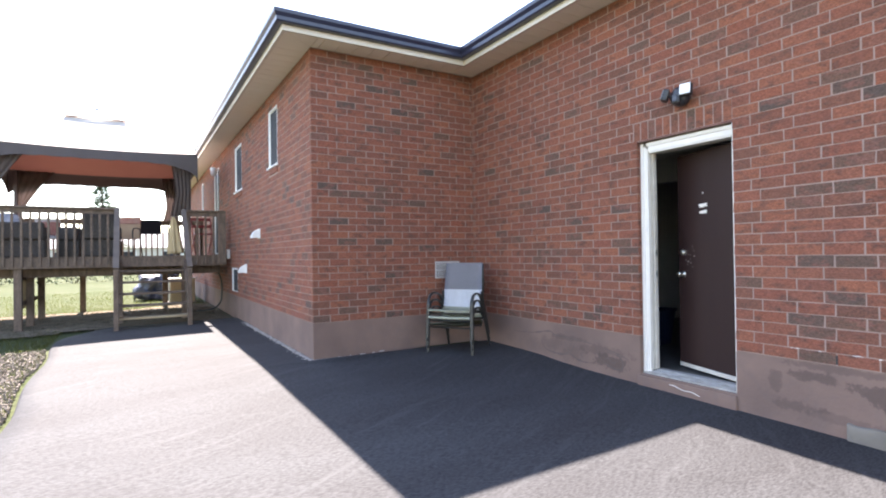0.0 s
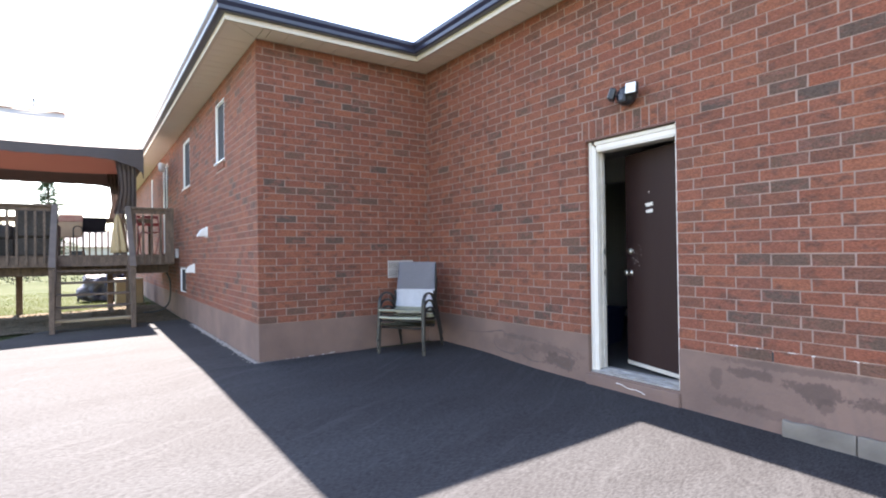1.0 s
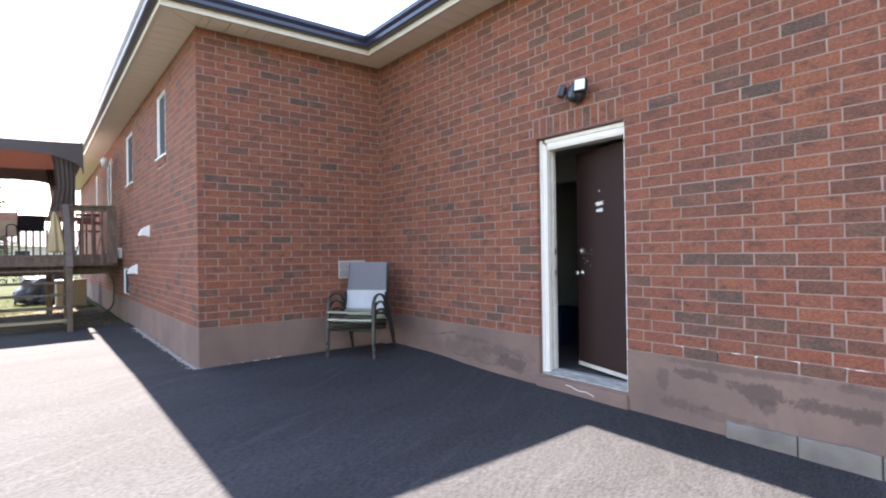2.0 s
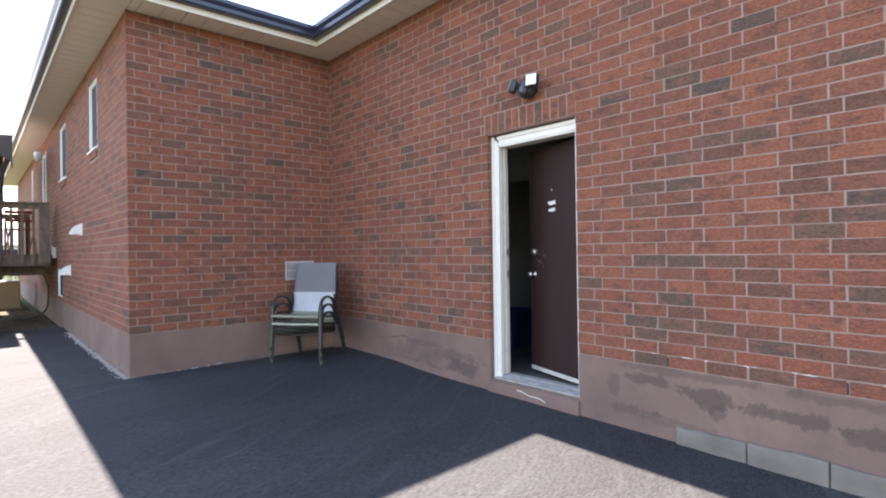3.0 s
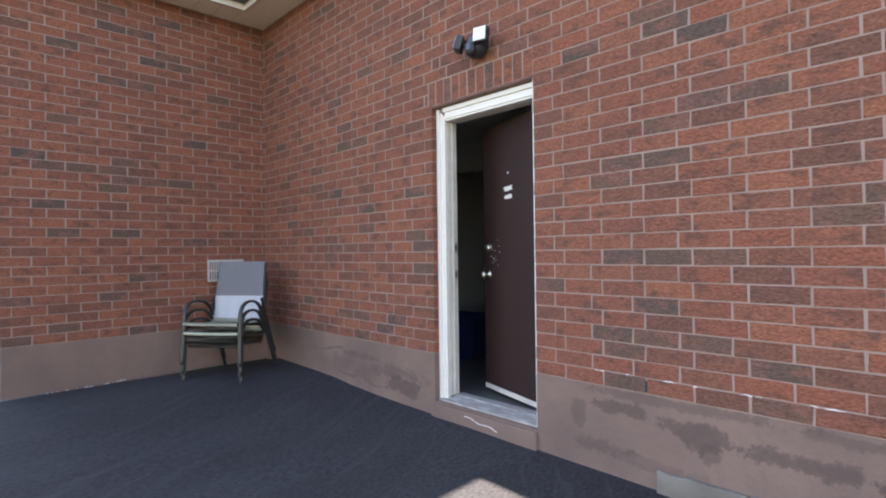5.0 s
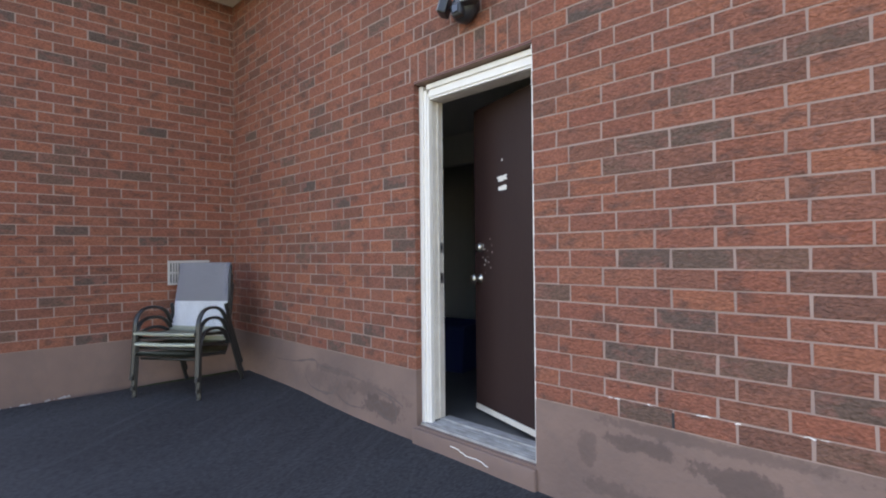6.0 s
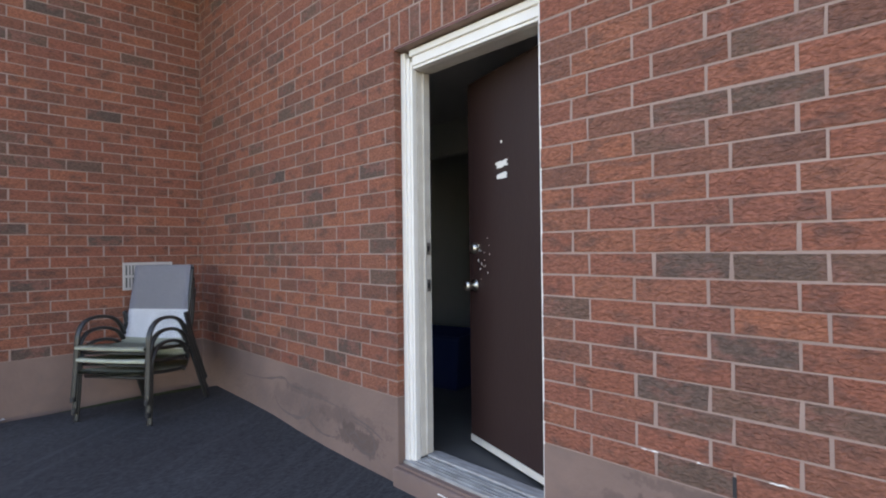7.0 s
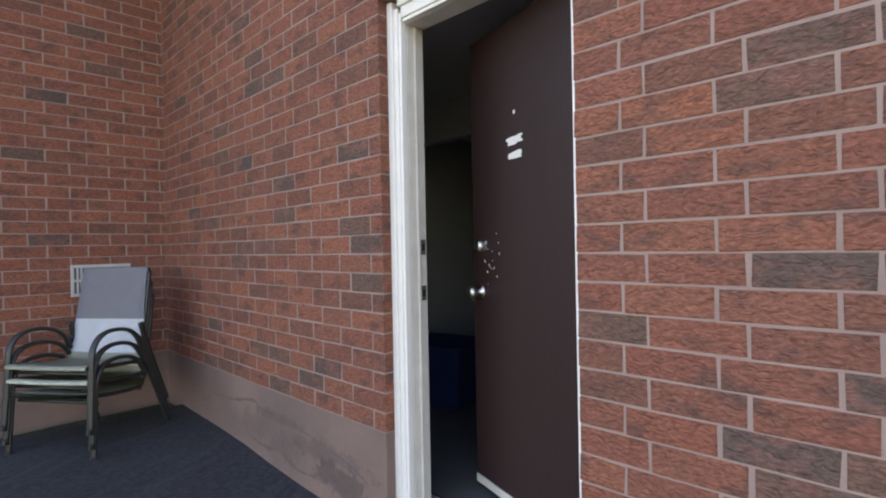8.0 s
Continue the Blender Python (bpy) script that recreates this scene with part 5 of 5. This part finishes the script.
def blade(r, x, y, z, V, F):
    a, h, w = r.uniform(0, 6.28), r.uniform(0.03, 0.08), r.uniform(0.003, 0.006)
    lx, ly = r.uniform(-0.03, 0.03), r.uniform(-0.03, 0.03)
    o = len(V)
    V += [(x - w * math.cos(a), y - w * math.sin(a), z - 0.05), (x + w * math.cos(a), y + w * math.sin(a), z - 0.05), (x + lx, y + ly, z - 0.045 + h)]
    F.append((o, o + 1, o + 2))
def by_drive(r):
    y = r.uniform(4.0, 9.9)
    return asphalt_edge(y) - 0.06 - abs(r.gauss(0, 0.55)), y
scatter("leaf_litter", "pale dry leaves and stone chips along the driveway", "leaf litter", 5200, by_drive, chip,
        mat("dry_leaves", (0.22, 0.185, 0.15), 0.9, vary=(0.14, 0.11, 0.085), scale=9, amount=0.8), 3)
scatter("mulch", "brown mulch chips beneath the deck", "mulch", 1600, lambda r: (r.uniform(-2.5, 2.2), r.uniform(12.0, 16.2)), chip, M_SOIL, 4)
M_BLADE = mat("grass_blade", (0.060, 0.062, 0.028), 0.8, vary=(0.078, 0.072, 0.036), scale=1.5, amount=0.7, spec=0.05)
canvas_glow(M_BLADE, (0.10, 0.12, 0.03), 0.5)
def grass_near(r):
    y = r.uniform(5.0, 12.2)
    return asphalt_edge(min(y, 10.8)) - 0.08 - r.random() ** 1.5 * 3.0, y
scatter("grass_edge", "short grass beside the driveway", "grass", 9000, grass_near, blade, M_BLADE, 5)
scatter("grass_lawn", "short lawn grass behind the deck", "grass", 12000, lambda r: (r.uniform(-5, 2.3), 16.2 + r.random() ** 1.5 * 9), blade, M_BLADE, 6)
# debris along the foot of the long wall
def by_wall(r):
    if r.random() < 0.07:
        return XL + r.random() ** 2 * 0.9, Y - abs(r.gauss(0, 0.012)) - 0.004
    return XL - abs(r.gauss(0, 0.03)) - 0.005, r.uniform(Y, 11)
def crumb(r, x, y, z, V, F):
    s, o = r.uniform(0.004, 0.018), len(V)
    V += [(x - s, y - s, z), (x + s, y - s * 0.6, z), (x + s * 0.4, y + s, z), (x, y, z + s * 0.9)]
    F += [(o, o + 1, o + 3), (o + 1, o + 2, o + 3), (o + 2, o, o + 3)]
scatter("mortar_crumbs", "pale mortar crumbs at the foot of the wall", "debris", 1100, by_wall, crumb, mat("mortar_crumb", (0.48, 0.43, 0.39), 0.95, vary=(0.36, 0.31, 0.28), scale=9, amount=0.6), 8)

bead = thing("mortar_bead", "pale smear of mortar along the foot of the wall", "debris", kind="structure")
rb_ = random.Random(17)
def smear(p, q, n):
    bm = bmesh.new()
    P_ = []
    for i in range(n + 1):
        t = i / n
        x, y = p[0] + (q[0] - p[0]) * t, p[1] + (q[1] - p[1]) * t
        P_.append((x + rb_.uniform(-0.008, 0.004), y + rb_.uniform(-0.008, 0.004), ground_z(x, y) + 0.004))
    tube(bm, P_, 0.016, 0.010, Vector((0, 0, 1)), 6, lambda k: max(0.12, 0.55 + 0.9 * noise.noise((k * n * 0.31, p[0], 4))))
    part("smear", bm, M_FOOT, bead, "", True)
smear((XL - 0.012, Y - 0.01), (XL - 0.012, 11.2), 130)
smear((XL - 0.012, Y - 0.012), (2.75, Y - 0.012), 10)

# ---- far garden ----
M_NEEDLE = mat("conifer_green", (0.045, 0.075, 0.04), 0.85, vary=(0.07, 0.10, 0.05), scale=2, amount=0.6)
M_LEAF = mat("spring_leaves", (0.10, 0.14, 0.05), 0.8, vary=(0.15, 0.16, 0.07), scale=1, amount=0.7)
M_BARK = mat("bark", (0.13, 0.10, 0.08), 0.9, vary=(0.08, 0.065, 0.05), scale=6, amount=0.6, stretch=(3, 3, 0.6), bump=0.5, bump_scale=20)
def conifer(x, y, h, w, seed):
    t = thing("conifer", "dark green spruce tree with uneven layered branches", "tree", at=pose(x, y, ground_z(x, y) - 0.1))
    part("trunk", tube(bmesh.new(), [(0, 0, 0), (0.03, 0, h * 0.5), (0, 0, h)], 0.02 * h, 0.02 * h, Vector((1, 0, 0)), 8, lambda k: 1 - 0.95 * k), M_BARK, t)
    r = random.Random(seed)
    V, F = [], []
    for i in range(1500):
        k = r.random() ** 0.8
        z = h * (0.12 + 0.88 * k)
        layer = 0.75 + 0.25 * math.sin(z * 9 / h * 6)
        R = w / 2 * (1 - k) ** 0.85 * layer * r.uniform(0.15, 1.1) + 0.03
        a = r.uniform(0, 6.28)
        cx, cy = R * math.cos(a), R * math.sin(a)
        s = 0.035 * h * r.uniform(0.5, 1.1) * (1.1 - 0.6 * k)
        o = len(V)
        V += [(cx * 0.5, cy * 0.5, z + 0.3 * s), (cx - s * math.sin(a) * 0.5, cy + s * math.cos(a) * 0.5, z - 0.4 * s), (cx + 1.0 * s * math.cos(a), cy + 1.0 * s * math.sin(a), z - 0.2 * s), (cx + s * math.sin(a) * 0.5, cy - s * math.cos(a) * 0.5, z - 0.45 * s)]
        F.append((o, o + 1, o + 2, o + 3))
    me = bpy.data.meshes.new("crown")
    me.from_pydata(V, [], F)
    me.materials.append(M_NEEDLE)
    ob = new("crown", me)
    ob.parent = t
def broadleaf(x, y, h, w, seed, n=1800):
    t = thing("tree", "spring tree with thin pale green leaves", "tree", at=pose(x, y, ground_z(x, y) - 0.1))
    r = random.Random(seed)
    part("trunk", tube(bmesh.new(), [(0, 0, 0), (0.05 * h * 0.2, 0, h * 0.3), (0, 0.1, h * 0.75)], 0.025 * h, 0.025 * h, Vector((1, 0, 0)), 8, lambda k: 1 - 0.8 * k), M_BARK, t)
    tips = []
    for i in range(14):
        a, e = r.uniform(0, 6.28), r.uniform(0.35, 1.1)
        L = w * 0.5 * r.uniform(0.6, 1.0)
        p0 = Vector((0, 0, h * r.uniform(0.3, 0.65)))
        p2 = p0 + Vector((L * math.cos(a), L * math.sin(a), L * e))
        part("limb", tube(bmesh.new(), [p0, (p0 + p2) / 2 + Vector((0, 0, 0.1 * L)), p2], 0.008 * h, 0.008 * h, Vector((0.3, 0.9, 0)), 5, lambda k: 1 - 0.8 * k), M_BARK, t)
        tips.append(p2)
        tips.append((p0 + p2) / 2 + Vector((0, 0, 0.15 * L)))
    V, F = [], []
    for i in range(n):
        c = r.choice(tips) + Vector((r.gauss(0, 1), r.gauss(0, 1), r.gauss(0, 0.8))) * w * 0.09
        s = 0.012 * h * r.uniform(0.5, 1.3)
        u = Vector((r.gauss(0, 1), r.gauss(0, 1), r.gauss(0, 1))).normalized()
        v = u.orthogonal().normalized()
        o = len(V)
        V += [tuple(c - u * s), tuple(c + v * s * 0.5), tuple(c + u * s), tuple(c - v * s * 0.5)]
        F.append((o, o + 1, o + 2, o + 3))
    me = bpy.data.meshes.new("crown")
    me.from_pydata(V, [], F)
    me.materials.append(M_LEAF)
    ob = new("crown", me)
    ob.parent = t
conifer(-1.75, 58, 10.0, 5.2, 3)
broadleaf(-14.2, 38, 12.5, 7.0, 5)
broadleaf(-11, 90, 9, 9, 7, 1200)
broadleaf(-18, 95, 10, 10, 8, 1200)
hd = thing("hedge", "low brown and green hedge at the end of the lawn", "hedge", kind="stuff")
r = random.Random(9)
V, F = [], []
for i in range(5000):
    x, y, z = r.uniform(-30, 12), 36 + r.gauss(0, 0.35), abs(r.gauss(0.35, 0.3))
    s = r.uniform(0.05, 0.12)
    u = Vector((r.gauss(0, 1), r.gauss(0, 1), r.gauss(0, 1))).normalized()
    v = u.orthogonal().normalized()
    c = Vector((x, y, z - 0.05))
    o = len(V)
    V += [tuple(c - u * s), tuple(c + v * s * 0.5), tuple(c + u * s), tuple(c - v * s * 0.5)]
    F.append((o, o + 1, o + 2, o + 3))
me = bpy.data.meshes.new("leaves")
me.from_pydata(V, [], F)
me.materials.append(mat("hedge_leaves", (0.11, 0.10, 0.06), 0.9, vary=(0.08, 0.11, 0.04), scale=0.6, amount=0.8))
ob = new("leaves", me)
ob.parent = hd
def far_house(x, y, w, d, h, label, seed):
    hse = thing("house", label, "house", at=pose(x, y, -0.1))
    part("wall", bx(-w / 2, w / 2, 0, d, 0, h), mat("pale_siding", (0.62, 0.60, 0.56), 0.8, vary=(0.56, 0.54, 0.5), scale=1, amount=0.4), hse)
    bm = bmesh.new()
    e = 0.5
    a = [bm.verts.new(p) for p in ((-w / 2 - e, -e, h - 0.05), (w / 2 + e, -e, h - 0.05), (w / 2 + e, d + e, h - 0.05), (-w / 2 - e, d + e, h - 0.05))]
    b = [bm.verts.new(p) for p in ((-w / 2 + 2, d / 2, h + 1.7), (w / 2 - 2, d / 2, h + 1.7))]
    bm.faces.new(a[::-1])
    bm.faces.new((a[0], a[1], b[1], b[0]))
    bm.faces.new((a[2], a[3], b[0], b[1]))
    bm.faces.new((a[1], a[2], b[1]))
    bm.faces.new((a[3], a[0], b[0]))
    part("roof", bm, mat("grey_roof", (0.22, 0.21, 0.21), 0.9, vary=(0.18, 0.17, 0.17), scale=2, amount=0.4), hse)
    for k in range(3):
        u = -w / 2 + w * (k + 0.7) / 3.4
        wn_ = part("window", bx(u, u + 1.3, -0.05, -0.004, 1.0, 2.1, 0.01), M_FRAME, hse)
        part("pane", bx(u + 0.1, u + 1.2, -0.06, -0.051, 1.1, 2.0), M_GLASS, wn_)
far_house(3.2, 62, 12, 8, 2.4, "pale bungalow with a grey roof beyond the lawn", 1)
far_house(-9.5, 66, 11, 8, 2.4, "pale bungalow with a grey roof beyond the lawn", 2)


# ---- bricks ----
# dark flashed bricks: (course, place along the wall), south of the door, north of it and over it, and in the alcove
DARK_SOUTH = {(0, 1.74), (0, 2.46), (2, 1.26), (2, 1.74), (2, 2.46), (3, 2.05), (3, 2.53), (5, 2.29), (6, 1.26), (6, 2.94), (8, 1.98), (8, 2.22), (8, 2.46), (10, 1.5), (11, 1.33), (12, 1.26), (13, 2.53), (14, 2.22), (14, 2.46),
              (16, 2.22), (17, 1.81), (17, 2.05), (21, 1.33), (21, 2.05), (22, 2.22), (22, 2.7), (23, 2.29), (25, 1.81), (28, 2.94), (29, 2.53)}
DARK_NORTH = {(0, 4.87), (0, 5.6), (0, 5.84), (1, 4.55), (1, 6.48), (2, 4.39), (2, 4.87), (2, 5.11), (3, 5.75), (7, 4.07), (8, 5.35), (9, 4.07), (10, 4.15), (11, 4.79), (11, 5.75), (12, 6.08), (13, 4.79), (14, 4.15),
              (15, 5.27), (16, 5.6), (18, 5.6), (20, 4.87), (20, 5.11), (22, 6.32), (25, 5.27), (27, 4.31), (27, 4.79), (31, 4.55), (34, 6.32), (36, 5.35), (36, 5.6), (24, 3.19), (30, 3.2), (31, 3.49), (33, 3.49), (32, 3.91)}
DARK_ALCOVE = {(0, 2.53), (0, 3.49), (1, 2.88), (4, 2.53), (4, 3.25), (6, 3.49), (10, 3.98), (11, 2.88), (11, 3.36), (14, 2.77), (16, 3.25), (17, 3.36), (17, 3.6), (17, 3.84), (18, 3.25), (18, 2.77), (18, 3.01), (19, 2.7), (22, 3.98), (23, 2.88),
               (25, 4.4), (26, 2.58), (28, 3.49), (28, 4.22), (28, 3.3), (31, 3.6), (31, 3.84), (31, 2.9), (32, 3.73), (34, 3.25), (34, 3.49), (36, 3.25), (36, 3.73), (37, 2.88), (37, 3.05)}
rnd = random.Random(21)
JT, JZ = 0.0108, 0.0068
brick_meshes = {}
def brick_verts(L, H, r):
    """Eight outer corners and a chamfered face, all a little uneven. Along u, out of the wall along -d."""
    c = 0.0018
    j = lambda s: r.uniform(-s, s)
    back = [(-L / 2, 0.05, -H / 2), (L / 2, 0.05, -H / 2), (L / 2, 0.05, H / 2), (-L / 2, 0.05, H / 2)]
    mid = [(u + j(0.0028), c, z + j(0.0024)) for u, _, z in back]
    front = [(u - math.copysign(c, u) + j(0.001), j(0.0006), z - math.copysign(c, z) + j(0.001)) for u, _, z in back]
    return back + mid + front
BF = [(8, 9, 10, 11)] + [(4 + i, 4 + (i + 1) % 4, 8 + (i + 1) % 4, 8 + i) for i in range(4)] + [(i, (i + 1) % 4, 4 + (i + 1) % 4, 4 + i) for i in range(4)]
def to_wall(axis, v):
    u, d, z = v
    return (d, u, z) if axis == "x" else (u, d, z)
def brick_mesh(axis, L, H, dark, variant):
    key = (axis, round(L, 2), round(H, 3), dark, variant)
    if key not in brick_meshes:
        r = random.Random(str(key))
        me = bpy.data.meshes.new("brick")
        fs = BF if axis == "y" else [f[::-1] for f in BF]
        me.from_pydata([to_wall(axis, v) for v in brick_verts(L, H, r)], [], fs)
        me.materials.append(M_DARK if dark else M_RED)
        brick_meshes[key] = me
    return brick_meshes[key]
def lay(wall, axis, face, u0, u1, even, odd, holes, dark_set, near, share, known, most=300, closer=None):
    """Lays courses of bricks on a wall; those within near become pieces of their own, the rest is one mesh for each colour."""
    rest = {False: ([], []), True: ([], [])}
    count = 0
    for k in range(39):
        z0, z1 = Z0 + COURSE * k, Z0 + COURSE * (k + 1) - JZ
        s = (odd if k % 2 else even)
        n = math.floor((u0 - s) / BRICK)
        u = s + n * BRICK
        shift = closer[1] if closer and k % 2 else 0.0
        while u < u1:
            # past the opening the odd courses start again after a short closer brick
            short = shift and u >= closer[0]
            a, b = max(u, u0), min(u + (shift if short else BRICK) - JT, u1)
            u += shift if short else BRICK
            if short:
                shift = 0.0
            spans = [(a, b)]
            for h in holes:
                if h[2] < (z0 + z1) / 2 < h[3]:
                    spans = [q for p in spans for q in ((p[0], min(p[1], h[0])), (max(p[0], h[1]), p[1])) if q[1] - q[0] > 0.012]
            for a, b in spans:
                if b - a < 0.01:
                    continue
                c, zc = (a + b) / 2, (z0 + z1) / 2
                dark = any(kk == k and a < uu < b for kk, uu in dark_set) or rnd.random() < (0.01 if known(c) else share)
                out = rnd.uniform(-0.0008, 0.0012)
                if near(c, zc) and count < most:
                    count += 1
                    ob = new("brick", brick_mesh(axis, b - a, z1 - z0, dark, rnd.randrange(5)))
                    ob.parent = wall
                    ob.location = (face + out, c, zc) if axis == "x" else (c, face + out, zc)
                    ob.scale = (1, (b - a) / round(b - a, 2), 1) if axis == "x" else ((b - a) / round(b - a, 2), 1, 1)
                else:
                    V, F = rest[dark]
                    o = len(V)
                    for v in brick_verts(b - a, z1 - z0, rnd):
                        w = to_wall(axis, v)
                        V.append((w[0] + (face + out if axis == "x" else c), w[1] + (c if axis == "x" else face + out), w[2] + zc))
                    F += [tuple(o + i for i in (f if axis == "y" else f[::-1])) for f in BF]
    for dark, (V, F) in rest.items():
        if F:
            me = bpy.data.meshes.new("brickwork")
            me.from_pydata(V, [], F)
            me.materials.append(M_DARK_I if dark else M_RED_I)
            ob = new("brickwork", me)
            ob.parent = wall
            tagged(ob, "dark flashed bricks" if dark else "red bricks", kind="stuff")
# soldier course over the door
SOLD = (Y0 - 0.0, Y1 + 0.03, 2.252, Z0 + COURSE * 24 - JT)
n_s = 12
sw = (SOLD[1] - SOLD[0]) / n_s
for k in range(n_s):
    ob = new("brick", brick_mesh("x", sw - JT, SOLD[3] - SOLD[2], k in (n_s - 3, n_s - 8), k % 4))
    ob.parent = wall_door
    ob.location = (X + rnd.uniform(-0.001, 0.001), SOLD[0] + sw * (k + 0.5), (SOLD[2] + SOLD[3]) / 2)
tagged(new("trim_lintel", finish(bx(X + 0.002, X + 0.1, Y0 - 0.02, Y1 + 0.05, 2.2385, 2.2485), "trim_lintel", mat("rusty_red_steel", (0.16, 0.05, 0.04), 0.7, vary=(0.1, 0.035, 0.03), scale=10, amount=0.5))),
       "dark red painted steel lintel", "lintel", kind="structure")
# weep vents and lime streaks in the lowest joints
for yy in (2.3422, 1.3802):
    ob = new("weep_vent", finish(bx(X - 0.0005, X + 0.02, yy - 0.0055, yy + 0.0055, Z0 + 0.004, Z0 + COURSE - 0.016), "weep_vent", M_BLACK))
    ob.parent = wall_door
rs = random.Random(31)
for yy, zz, w in ((2.60, 1, 0.10), (2.44, 1, 0.05), (2.22, 1, 0.08), (2.10, 0.98, 0.04), (1.86, 1, 0.12), (1.62, 1, 0.05), (1.55, 1, 0.09), (2.16, 1.5, 0.012), (1.2, 1, 0.1)):
    bm = bmesh.new()
    n = 9
    if w < 0.02:
        pts = [(X + 0.003, yy + rs.uniform(-0.002, 0.002), Z0 + COURSE * (1 + i / 8)) for i in range(n)]
    else:
        pts = [(X + 0.003, yy + w * (i / (n - 1) - 0.5), Z0 + COURSE * zz - 0.005 + rs.uniform(-0.003, 0.003)) for i in range(n)]
    tube(bm, pts, 0.0022, 0.0034, Vector((1, 0, 0)), 6, lambda k: 0.2 + 0.7 * math.sin(math.pi * k) * rs.uniform(0.5, 1.2))
    ob = new("lime_streak", finish(bm, "lime_streak", M_WHITE))
    ob.parent = wall_door
# painted bead between the brick edge and the door opening
tagged(new("trim_caulk", finish(bx(X + 0.004, X + 0.022, Y0 + 0.0005, Y0 + 0.0095, 0.105, 2.232, 0.002), "trim_caulk", M_WHITE)), "white painted bead along the brick edge", "trim", kind="structure")
# brick ends turned into the door opening
for k in range(22):
    z0, z1 = Z0 + COURSE * k, Z0 + COURSE * (k + 1) - JZ
    ob = new("brick_end", brick_mesh("y", 0.046, z1 - z0, False, k % 3))
    ob.parent = wall_door
    ob.location = (X + 0.0265, Y1 - 0.0015, (z0 + z1) / 2)
HD = (DOOR[0], DOOR[1], 0.0, 2.24)
HS = (SOLD[0] - 0.002, SOLD[1] + JT * 0.7, 2.0, SOLD[3] + 0.01)
lay(wall_door, "x", X, SOUTH, Y - 0.002, 2.588, 2.656, [HD, (HS[0], HS[1], 2.239, HS[3])], DARK_SOUTH | DARK_NORTH, lambda u, z: 1.45 < u < 4.45 and z < 2.95, 0.09, lambda u: u > 1.1, closer=(3.8, 0.086))
lay(wall_alcove, "y", Y, XL, X - 0.0015, XL + 0.205 + JT / 2, XL + 0.07 + JT / 2, [], DARK_ALCOVE, lambda u, z: True, 0.08, lambda u: True, 400)
lay(wall_west, "x", XL, Y + 0.004, NORTH, Y + 0.07 + JT / 2, Y + 0.205 + JT / 2, [(a, b, c - 0.12 if i < 2 else c, d) for i, (a, b, c, d) in enumerate(WINDOWS)], set(), lambda u, z: u < 8.9 and z < 3.2, 0.10, lambda u: False)
